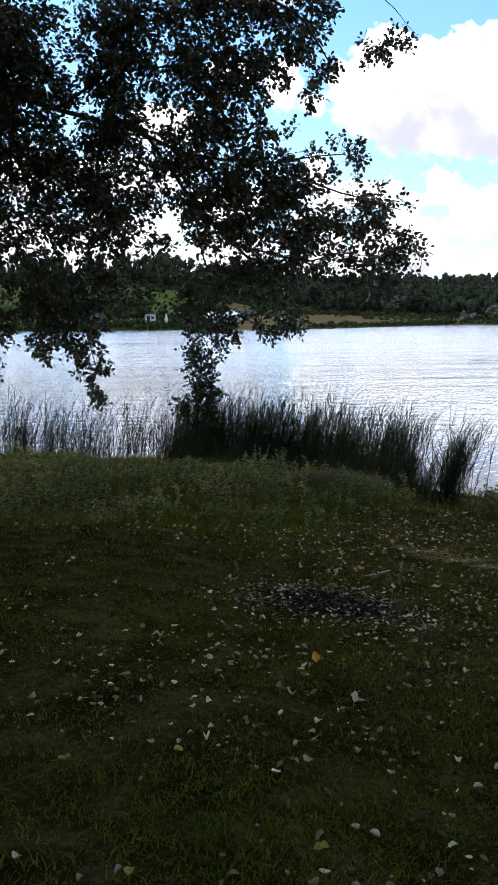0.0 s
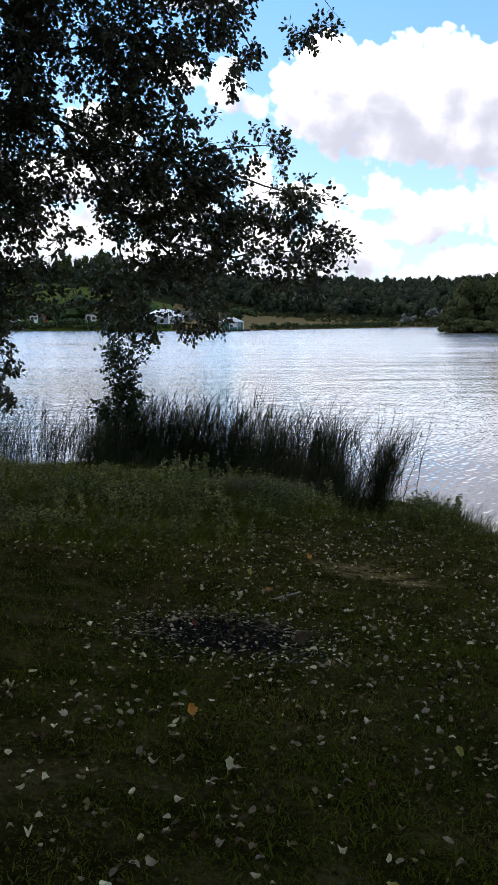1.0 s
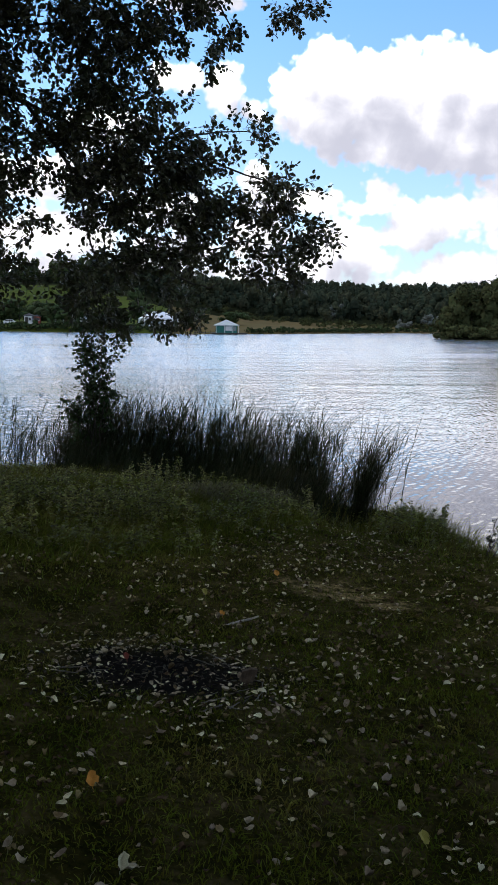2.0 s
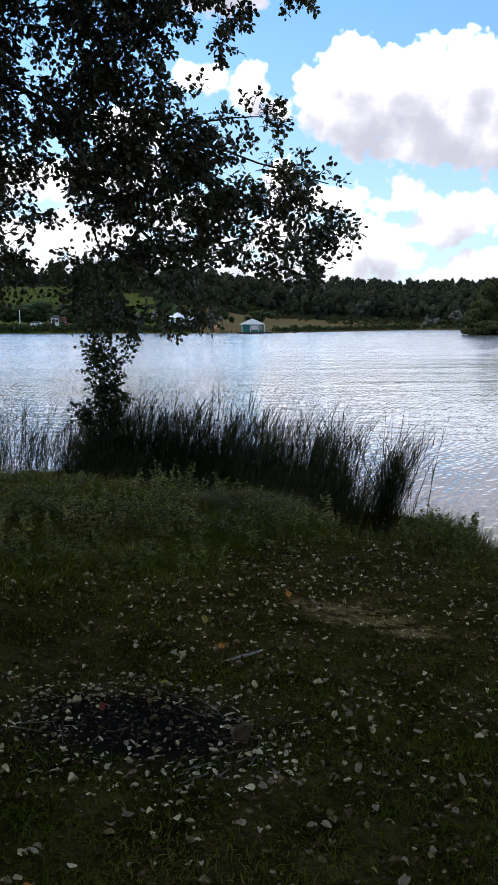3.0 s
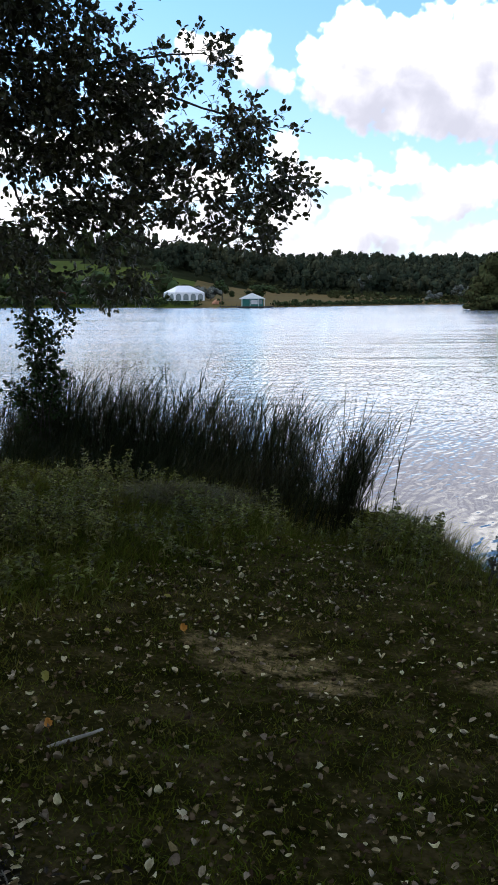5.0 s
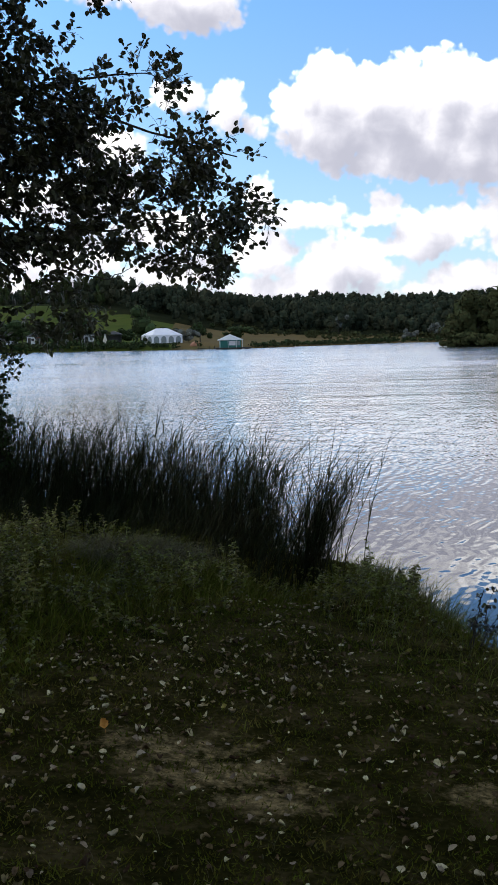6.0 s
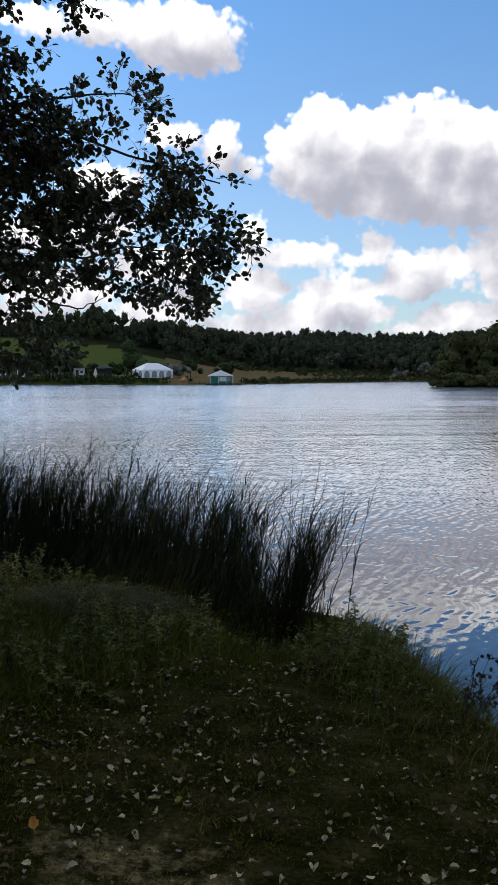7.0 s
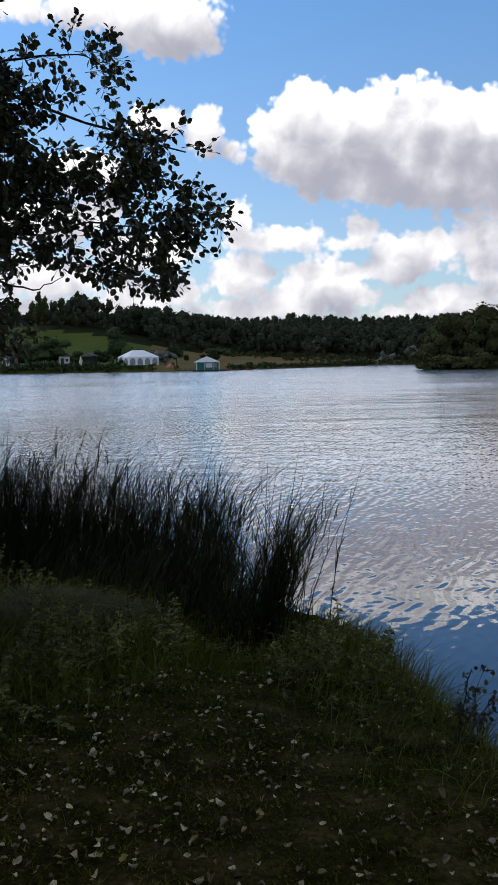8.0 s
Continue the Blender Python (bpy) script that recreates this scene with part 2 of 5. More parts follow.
def ground_material():
    """Thin turf over dark soil, with bare sand where feet have worn it and ash where a fire burned."""
    # dark soil, toned lower still to paint the shade between grass blades
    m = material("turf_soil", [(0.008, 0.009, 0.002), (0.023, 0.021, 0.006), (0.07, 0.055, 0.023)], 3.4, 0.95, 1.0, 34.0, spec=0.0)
    t = m.node_tree
    b = t.nodes["Principled BSDF"]
    turf = b.inputs["Base Color"].links[0].from_socket
    tc = t.nodes.new("ShaderNodeTexCoord")
    rag = t.nodes.new("ShaderNodeTexNoise")
    rag.inputs["Scale"].default_value, rag.inputs["Detail"].default_value, rag.inputs["Roughness"].default_value = 7.0, 9, 0.75
    links(t, tc.outputs["Object"], rag.inputs["Vector"])
    grit = t.nodes.new("ShaderNodeTexNoise")
    grit.inputs["Scale"].default_value, grit.inputs["Detail"].default_value = 45, 5
    links(t, tc.outputs["Object"], grit.inputs["Vector"])
    fleck = t.nodes.new("ShaderNodeTexNoise")
    fleck.inputs["Scale"].default_value, fleck.inputs["Detail"].default_value, fleck.inputs["Roughness"].default_value = 15, 8, 0.75
    links(t, tc.outputs["Object"], fleck.inputs["Vector"])
    base = turf
    for spots, tones in ((SAND, ((0.075, 0.056, 0.023), (0.39, 0.3, 0.145))), (ASH, ((0.004, 0.0038, 0.0036), (0.016, 0.0145, 0.013)))):
        near = None
        for x, y, rx, ry in spots:
            v = t.nodes.new("ShaderNodeVectorMath")
            v.operation = "MULTIPLY_ADD"
            links(t, tc.outputs["Object"], v.inputs[0])
            v.inputs[1].default_value, v.inputs[2].default_value = (1 / rx, 1 / ry, 0), (-x / rx, -y / ry, 0)
            d = t.nodes.new("ShaderNodeVectorMath")
            d.operation = "LENGTH"
            links(t, v.outputs[0], d.inputs[0])
            near = d.outputs["Value"] if near is None else math_node(t, "MINIMUM", near, d.outputs["Value"])
        edge = math_node(t, "ADD", near, math_node(t, "MULTIPLY_ADD", rag.outputs["Fac"], *((4.2, -1.75) if spots is SAND else (1.5, -0.8))))
        mask = t.nodes.new("ShaderNodeMapRange")
        links(t, edge, mask.inputs["Value"])
        mask.inputs["From Min"].default_value, mask.inputs["From Max"].default_value = 1.15, 0.5
        speckle = t.nodes.new("ShaderNodeMapRange")
        links(t, fleck.outputs["Fac"], speckle.inputs["Value"])
        speckle.inputs["From Min"].default_value, speckle.inputs["From Max"].default_value = 0.4, 0.58
        speckle.inputs["To Min"].default_value = 0.22 if spots is SAND else 0.93
        cover_mask = math_node(t, "MULTIPLY", mask.outputs[0], speckle.outputs[0])
        tone_mix = t.nodes.new("ShaderNodeMix")
        tone_mix.data_type = "RGBA"
        links(t, grit.outputs["Fac"], tone_mix.inputs["Factor"])
        tone_mix.inputs["A"].default_value, tone_mix.inputs["B"].default_value = (*tones[0], 1), (*tones[1], 1)
        mx = t.nodes.new("ShaderNodeMix")
        mx.data_type = "RGBA"
        links(t, cover_mask, mx.inputs["Factor"])
        links(t, base, mx.inputs["A"])
        links(t, tone_mix.outputs["Result"], mx.inputs["B"])
        base = mx.outputs["Result"]
    links(t, base, b.inputs["Base Color"])
    return m


def water_material():
    m = bpy.data.materials.new("lake_water")
    m.use_nodes = True
    t = m.node_tree
    b = t.nodes["Principled BSDF"]
    b.inputs["Base Color"].default_value = (0.006, 0.018, 0.045, 1)
    b.inputs["Specular IOR Level"].default_value, b.inputs["Roughness"].default_value = 0.0, 0.9
    gloss, mirror, mix = t.nodes.new("ShaderNodeBsdfGlossy"), t.nodes.new("ShaderNodeFresnel"), t.nodes.new("ShaderNodeMixShader")
    gloss.distribution = "MULTI_GGX"
    gloss.inputs["Color"].default_value = (1, 1, 1, 1)
    mirror.inputs["IOR"].default_value = 1.36
    tc = t.nodes.new("ShaderNodeTexCoord")
    far = t.nodes.new("ShaderNodeSeparateXYZ")
    links(t, tc.outputs["Object"], far.inputs[0])
    open_water = t.nodes.new("ShaderNodeMapRange")
    open_water.interpolation_type = "SMOOTHSTEP"
    links(t, far.outputs[1], open_water.inputs["Value"])
    open_water.inputs["From Min"].default_value, open_water.inputs["From Max"].default_value = 8 - 150, 100 - 150
    gusts, gust_map = t.nodes.new("ShaderNodeTexNoise"), t.nodes.new("ShaderNodeMapping")
    gust_map.inputs["Scale"].default_value = (0.35, 1.0, 1)
    links(t, tc.outputs["Object"], gust_map.inputs[0])
    links(t, gust_map.outputs[0], gusts.inputs["Vector"])
    gusts.inputs["Scale"].default_value, gusts.inputs["Detail"].default_value = 0.35, 4
    squalls, squall_map = t.nodes.new("ShaderNodeTexNoise"), t.nodes.new("ShaderNodeMapping")
    squall_map.inputs["Scale"].default_value = (0.3, 1.0, 1)
    links(t, tc.outputs["Object"], squall_map.inputs[0])
    links(t, squall_map.outputs[0], squalls.inputs["Vector"])
    squalls.inputs["Scale"].default_value, squalls.inputs["Detail"].default_value, squalls.inputs["Roughness"].default_value = 0.07, 6, 0.68
    wind = math_node(t, "MULTIPLY_ADD", gusts.outputs["Fac"], 0.5, math_node(t, "MULTIPLY_ADD", squalls.outputs["Fac"], 1.5, 0.0))
    chop = math_node(t, "MULTIPLY", math_node(t, "POWER", open_water.outputs[0], 0.6), wind)
    links(t, math_node(t, "MULTIPLY_ADD", chop, 0.17, 0.01), gloss.inputs["Roughness"])
    lee = t.nodes.new("ShaderNodeMapRange")
    links(t, far.outputs[1], lee.inputs["Value"])
    lee.inputs["From Min"].default_value, lee.inputs["From Max"].default_value = 10 - 150, 26 - 150
    lee.inputs["To Min"].default_value, lee.inputs["To Max"].default_value = 0.07, 0.72
    ruffle = math_node(t, "MULTIPLY", math_node(t, "MULTIPLY_ADD", open_water.outputs[0], 0.3, lee.outputs[0]), math_node(t, "MULTIPLY_ADD", wind, 0.6, 0.4))
    normal = None
    for scale, stretch, turn, strength, dist in ((0, (1, 1, 1), -22, 1.0, 0.0095), (2.4, (1, 3.0, 1), -32, 1.0, 0.022), (9.0, (1, 1.8, 1), -10, 1.0, 0.004), (0.8, (1, 1.2, 1), 15, 1.0, 0.015), (0.22, (4.5, 1, 1), 0, 1.0, 0.22)):
        mp, bp = t.nodes.new("ShaderNodeMapping"), t.nodes.new("ShaderNodeBump")
        mp.vector_type = "TEXTURE"
        mp.inputs["Rotation"].default_value, mp.inputs["Scale"].default_value = (0, 0, radians(turn)), stretch
        links(t, tc.outputs["Object"], mp.inputs[0])
        if scale:
            n = t.nodes.new("ShaderNodeTexNoise")
            n.inputs["Scale"].default_value, n.inputs["Detail"].default_value = scale, 2
        else:
            # wind ripples in crests that run out from the bank
            n = t.nodes.new("ShaderNodeTexWave")
            n.inputs["Scale"].default_value, n.inputs["Distortion"].default_value = 1.3, 8.0
            n.inputs["Detail"].default_value, n.inputs["Detail Scale"].default_value = 2, 0.9
        links(t, mp.outputs[0], n.inputs["Vector"])
        links(t, n.outputs["Fac"], bp.inputs["Height"])
        bp.inputs["Strength"].default_value = strength
        links(t, math_node(t, "MULTIPLY", open_water.outputs[0] if dist > 0.1 else ruffle, dist), bp.inputs["Distance"])
        if normal:
            links(t, normal, bp.inputs["Normal"])
        normal = bp.outputs[0]
    for shader in (b, gloss, mirror):
        links(t, normal, shader.inputs["Normal"])
    links(t, math_node(t, "MINIMUM", math_node(t, "MULTIPLY", mirror.outputs[0], 1.42), 1.0), mix.inputs[0])
    links(t, b.outputs[0], mix.inputs[1])
    links(t, gloss.outputs[0], mix.inputs[2])
    links(t, mix.outputs[0], t.nodes["Material Output"].inputs["Surface"])
    return m


# worn sand and the old fire place: x, y, half length along x and y
SAND = [(1.75, 8.98, 0.6, 0.3), (1.98, 8.7, 0.5, 0.3), (2.2, 8.42, 0.36, 0.26), (3.2, 8.5, 0.2, 0.18)]
ASH = [(0.51, 6.12, 0.6, 0.5)]
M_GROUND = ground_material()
M_WATER = water_material()
M_MEADOW = material("far_meadow", [(0.0357, 0.04675, 0.0085), (0.0476, 0.0663, 0.0102), (0.068, 0.07225, 0.0153)], 0.03, 0.95, spec=0.03)
M_SEDGE = material("dry_sedge_meadow", [(0.07, 0.056, 0.022), (0.11, 0.08, 0.032), (0.085, 0.078, 0.028)], 0.05, 0.95, spec=0.03)
M_WOODFLOOR = material("wood_floor", [(0.012, 0.016, 0.008), (0.024, 0.027, 0.013)], 0.1, 0.95, spec=0.0)
M_GRASS = material("grass_blade", [(0.045, 0.061, 0.004), (0.079, 0.089, 0.009), (0.13, 0.11, 0.026)], 1.1, 0.8, spec=0.03, per="island", spread=0.45, through_light=0.15)
M_DRYGRASS = material("dry_grass_blade", [(0.07, 0.066, 0.032), (0.13, 0.115, 0.062)], 1.5, 0.8, spec=0.08, per="island", spread=0.5, through_light=0.2)
M_LONGGRASS = material("bank_grass_blade", [(0.062, 0.072, 0.008), (0.102, 0.11, 0.014), (0.19, 0.16, 0.048)], 1.8, 0.7, spec=0.08, per="island", spread=0.5, through_light=0.25)
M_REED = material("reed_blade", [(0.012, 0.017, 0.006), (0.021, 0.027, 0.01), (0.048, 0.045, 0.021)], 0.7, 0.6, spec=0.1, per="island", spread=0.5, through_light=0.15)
# the palest weed tone paints in bright glints on the leaves
M_WEED = material("weed_leaf", [(0.066, 0.075, 0.012), (0.112, 0.116, 0.02), (0.25, 0.225, 0.075)], 1.2, 0.38, spec=0.4, per="island", spread=0.8, through_light=0.25)
M_LEAF = material("tree_leaf", [(0.031, 0.034, 0.013), (0.048, 0.05, 0.018), (0.07, 0.063, 0.025)], 1.0, 0.42, per="island", spread=0.45, through_light=0.25, spec=0.4)
M_BUSHLEAF = material("bush_leaf", [(0.02025, 0.03465, 0.0108), (0.03375, 0.0504, 0.0162)], 1.4, 0.6, spec=0.12, per="island", spread=0.4, through_light=0.25)
M_BARK = material("bark", [(0.025, 0.02, 0.016), (0.06, 0.05, 0.04)], 5.0, 0.95, 0.8, 30.0)
M_PALELEAF = material("pale_fallen_leaf", [(0.15, 0.118, 0.064), (0.35, 0.295, 0.185), (0.55, 0.49, 0.34)], 8.0, 0.8, spec=0.1, per="island", spread=0.6)
M_BROWNLEAF = material("brown_fallen_leaf", [(0.045, 0.03, 0.014), (0.12, 0.084, 0.042), (0.2, 0.155, 0.088)], 8.0, 0.85, spec=0.04, per="island", spread=0.7)
M_ONELEAF = material("pale_single_leaf", [(0.27, 0.228, 0.145), (0.42, 0.37, 0.25), (0.54, 0.49, 0.35)], 30.0, 0.75, 0.4, 120.0, per="object", spread=0.35)
M_YELLOW = material("yellow_leaf", [(0.2, 0.18, 0.03), (0.36, 0.32, 0.07)], 30.0, 0.6, 0.3, 120.0)
M_ORANGE = material("orange_leaf", [(0.42, 0.17, 0.02), (0.62, 0.3, 0.05)], 30.0, 0.6, 0.3, 120.0)
M_STICK = material("weathered_stick", [(0.088, 0.077, 0.0605), (0.187, 0.1705, 0.143)], 14.0, 0.85, 0.5, 60.0)
M_CHIP = material("charred_chip", [(0.012, 0.011, 0.01), (0.08, 0.068, 0.052)], 14.0, 0.9, 0.5, 60.0, spec=0.02, per="island", spread=0.75)
M_PALESTICK = material("pale_stick", [(0.2, 0.185, 0.15), (0.4, 0.37, 0.31)], 14.0, 0.85, 0.5, 60.0)
M_BARKCHUNK = material("bark_chunk", [(0.05, 0.035, 0.022), (0.11, 0.08, 0.055)], 20.0, 0.9, 0.6, 60.0, spec=0.05)
M_FOREST = material("wood_foliage", [(0.02, 0.028, 0.018), (0.034, 0.042, 0.025), (0.062, 0.062, 0.033)], 0.085, 0.95, per="island", spread=0.12, spec=0.02, detail=3)
M_PINE = material("pine_foliage", [(0.024, 0.036, 0.012), (0.052, 0.062, 0.019)], 0.03, 0.9, per="island", spread=0.4, spec=0.1)
M_WILLOW = material("willow_foliage", [(0.032, 0.038, 0.015), (0.07, 0.072, 0.028)], 0.06, 0.9, per="island", spread=0.25, spec=0.03)
M_SHRUB = material("shrub_foliage", [(0.022, 0.036, 0.012), (0.046, 0.064, 0.022)], 0.1, 0.85, per="island", spread=0.45, spec=0.1)
M_SILVER = material("silvery_foliage", [(0.09, 0.099, 0.081), (0.144, 0.1485, 0.126)], 0.2, 0.85, per="island", spread=0.35, spec=0.1)
M_TENT = material("white_canvas", [(0.68, 0.69, 0.71), (0.78, 0.78, 0.78)], 0.6, 0.6, 0.1, 6.0)
M_PANE = material("clear_window_foil", [(0.16, 0.19, 0.19), (0.26, 0.29, 0.28)], 0.8, 0.25)
M_TEAL = material("teal_boards", [(0.014, 0.11, 0.09), (0.028, 0.16, 0.13)], 1.5, 0.6, 0.2, 8.0)
M_ROOF = material("pale_roof_sheet", [(0.36, 0.4, 0.385), (0.48, 0.5, 0.48)], 0.8, 0.55, 0.1, 6.0)
M_DARKROOF = material("dark_roof_felt", [(0.04, 0.042, 0.045), (0.09, 0.09, 0.09)], 1.0, 0.85, 0.3, 8.0)
M_WHITE = material("white_paint", [(0.525, 0.525, 0.51), (0.615, 0.615, 0.6)], 1.5, 0.6, 0.1, 8.0)
M_DECK = material("weathered_deck", [(0.03, 0.028, 0.024), (0.075, 0.068, 0.056)], 2.0, 0.85, 0.3, 12.0)
M_RUST = material("faded_orange_tarpaulin", [(0.3, 0.13, 0.07), (0.42, 0.2, 0.11)], 1.5, 0.7, 0.3, 5.0)
M_SILVERCAR = material("silver_car_paint", [(0.5, 0.52, 0.54), (0.6, 0.61, 0.62)], 2.0, 0.3, spec=0.6)
M_GLASS = material("dark_glass", [(0.015, 0.018, 0.02), (0.03, 0.033, 0.036)], 2.0, 0.08, spec=0.6)
M_RUBBER = material("rubber", [(0.015, 0.015, 0.015), (0.03, 0.03, 0.03)], 6.0, 0.8)
M_STEEL = material("galvanised_pole", [(0.5, 0.5, 0.48), (0.65, 0.65, 0.62)], 4.0, 0.5)
M_BEIGE = material("beige_canvas", [(0.45, 0.42, 0.33), (0.58, 0.54, 0.43)], 1.5, 0.8, 0.2, 8.0)
M_REDLEAF = material("red_leaf", [(0.13, 0.025, 0.015), (0.2, 0.04, 0.025)], 30.0, 0.7, 0.3, 120.0)
M_REDWOOD = material("red_boards", [(0.2, 0.045, 0.03), (0.3, 0.07, 0.045)], 1.5, 0.75, 0.2, 8.0)

# ---------------------------------------------------------------- mesh helpers
rng = np.random.default_rng(7)


def fast_mesh(name, verts, faces, mats, index=None, smooth=False):
    """A mesh from arrays: verts (n, 3), faces (m, k)."""
    verts, faces = np.asarray(verts, np.float32), np.asarray(faces, np.int32)
    me = bpy.data.meshes.new(name)
    me.vertices.add(len(verts))
    me.vertices.foreach_set("co", verts.ravel())
    k = faces.shape[1]
    me.loops.add(faces.size)
    me.loops.foreach_set("vertex_index", faces.ravel())
    me.polygons.add(len(faces))
    me.polygons.foreach_set("loop_start", np.arange(0, faces.size, k, dtype=np.int32))
    me.polygons.foreach_set("loop_total", np.full(len(faces), k, np.int32))
    for m in (mats if isinstance(mats, (list, tuple)) else [mats]):
        me.materials.append(m)
    if index is not None:
        me.polygons.foreach_set("material_index", np.asarray(index, np.int32))
    me.polygons.foreach_set("use_smooth", np.full(len(faces), smooth))
    me.update(calc_edges=True)
    return me


def thing(name, mesh=None, at=(0, 0, 0), label="", category="", group="", kind=""):
    ob = new(name, mesh)
    ob.location = at
    return tagged(ob, label, category, group, kind)


def part(name, shape, mat, parent, label="", smooth=False):
    """One mesh object under a thing or a part; shape: a bmesh, or (verts, faces) arrays."""
    if isinstance(shape, bmesh.types.BMesh):
        me = bpy.data.meshes.new(name)
        shape.to_mesh(me)
        shape.free()
        me.materials.append(mat)
        if smooth:
            me.polygons.foreach_set("use_smooth", np.full(len(me.polygons), True))
    else:
        me = fast_mesh(name, shape[0], shape[1], mat, smooth=smooth)
    ob = new(name, me)
    ob.parent = parent
    return tagged(ob, label)


def box(cx, cy, cz, sx, sy, sz, bevel=0.0, turn=0.0):
    bm = bmesh.new()
    bmesh.ops.create_cube(bm, size=1, matrix=pose(cx, cy, cz, 0, 0, turn) @ Matrix.Diagonal((sx, sy, sz, 1)))
    if bevel:
        bmesh.ops.bevel(bm, geom=bm.edges[:], offset=bevel, segments=2, affect="EDGES")
    return bm


def joined(*shapes):
    v, f, n = [], [], 0
    for sv, sf in shapes:
        v.append(sv)
        f.append(np.asarray(sf) + n)
        n += len(sv)
    return np.concatenate(v), np.concatenate(f)


def tube(points, radii, sides=7):
    """A tapered, bent tube along points; returns (verts, quads)."""
    p = np.asarray(points, float)
    r = np.broadcast_to(np.asarray(radii, float), (len(p),))
    d = np.gradient(p, axis=0)
    d /= np.linalg.norm(d, axis=1)[:, None] + 1e-9
    up = np.where(np.abs(d[:, 2:3]) > 0.9, np.array([[1.0, 0, 0]]), np.array([[0, 0, 1.0]]))
    u = np.cross(d, up)
    u /= np.linalg.norm(u, axis=1)[:, None]
    w = np.cross(d, u)
    a = np.linspace(0, 2 * np.pi, sides, endpoint=False)
    ring = p[:, None] + r[:, None, None] * (np.cos(a)[None, :, None] * u[:, None] + np.sin(a)[None, :, None] * w[:, None])
    i, j = np.meshgrid(np.arange(len(p) - 1), np.arange(sides), indexing="ij")
    k = (j + 1) % sides
    f = np.stack([i * sides + j, i * sides + k, (i + 1) * sides + k, (i + 1) * sides + j], -1).reshape(-1, 4)
    return ring.reshape(-1, 3), f


def wavy(a, b, n, sag=0.0, jitter=0.0):
    """n points from a to b, hanging by sag and wandering by jitter."""
    s = np.linspace(0, 1, n)[:, None]
    p = np.asarray(a, float) * (1 - s) + np.asarray(b, float) * s
    p[:, 2] -= (4 * s * (1 - s))[:, 0] * sag
    p[1:-1] += rng.normal(0, jitter, (n - 2, 3))
    return p


def leaves(at, along, size, wide=0.62, fold=0.25, curl=0.15, roll=None, girth=(1.0, 0.8)):
    """Folded leaf blades at the points at, pointing along; returns (verts, quads)."""
    n = len(at)
    d = along / (np.linalg.norm(along, axis=1)[:, None] + 1e-9)
    ref = rng.normal(0, 1, (n, 3)) if roll is None else roll
    s = np.cross(d, ref)
    s /= np.linalg.norm(s, axis=1)[:, None] + 1e-9
    up = np.cross(s, d)
    L = np.asarray(size, float).reshape(-1, 1)
    w = L * wide * 0.5
    v = np.empty((n, 6, 3))
    v[:, 0] = at
    v[:, 1] = at + d * L * 0.28 + s * w * girth[0] + up * L * fold * 0.35
    v[:, 2] = at + d * L * 0.74 + s * w * girth[1] + up * L * fold * 0.3
    v[:, 3] = at + d * L - up * L * curl
    v[:, 4] = at + d * L * 0.74 - s * w * girth[1] + up * L * fold * 0.3
    v[:, 5] = at + d * L * 0.28 - s * w * girth[0] + up * L * fold * 0.35
    o = (np.arange(n) * 6)[:, None]
    f = np.concatenate([o + np.array([[0, 1, 2, 3]]), o + np.array([[0, 3, 4, 5]])], 1).reshape(-1, 4)
    return v.reshape(-1, 3), f


def blades(base, heading, lean, tall, wide, segs, power=2.0, droop=0.0):
    """Bent, tapering grass blades; returns (verts, quads)."""
    n = len(base)
    c, s = np.cos(heading), np.sin(heading)
    out = np.stack([c, s, np.zeros(n)], 1)
    turn = rng.uniform(0, np.pi, n)
    side = np.stack([np.cos(turn), np.sin(turn), np.zeros(n)], 1)
    v = np.empty((n, segs + 1, 2, 3))
    for k in range(segs + 1):
        q = k / segs
        p = base + out * (lean * tall * q ** power)[:, None]
        p[:, 2] += tall * (q - droop * q ** 3) * np.sqrt(np.maximum(0.15, 1 - (lean * q) ** 2 * 0.4))
        half = (wide * 0.5 * (1 - q) ** 0.6 + wide * 0.04)[:, None] if np.ndim(wide) else wide * 0.5 * (1 - q) ** 0.6 + wide * 0.04
        v[:, k, 0], v[:, k, 1] = p - side * half, p + side * half
    o = np.arange(n)[:, None] * (segs + 1) * 2
    f = np.concatenate([o + np.array([[2 * k, 2 * k + 1, 2 * k + 3, 2 * k + 2]]) for k in range(segs)], 1).reshape(-1, 4)
    return v.reshape(-1, 3), f


def lattice(i, j, seed):
    h = np.sin(i * 127.1 + j * 311.7 + seed * 74.7) * 43758.5453
    return h - np.floor(h)


def value_noise(x, y, scale, seed=0):
    """Smooth noise from -1 to 1."""
    x, y = np.asarray(x, float) / scale, np.asarray(y, float) / scale
    i, j = np.floor(x), np.floor(y)
    u, v = x - i, y - j
    u, v = u * u * (3 - 2 * u), v * v * (3 - 2 * v)
    a = lattice(i, j, seed) * (1 - u) + lattice(i + 1, j, seed) * u
    b = lattice(i, j + 1, seed) * (1 - u) + lattice(i + 1, j + 1, seed) * u
    return 2 * (a * (1 - v) + b * v) - 1


def smooth(x, lo, hi):
    t = np.clip((np.asarray(x, float) - lo) / (hi - lo), 0, 1)
    return t * t * (3 - 2 * t)


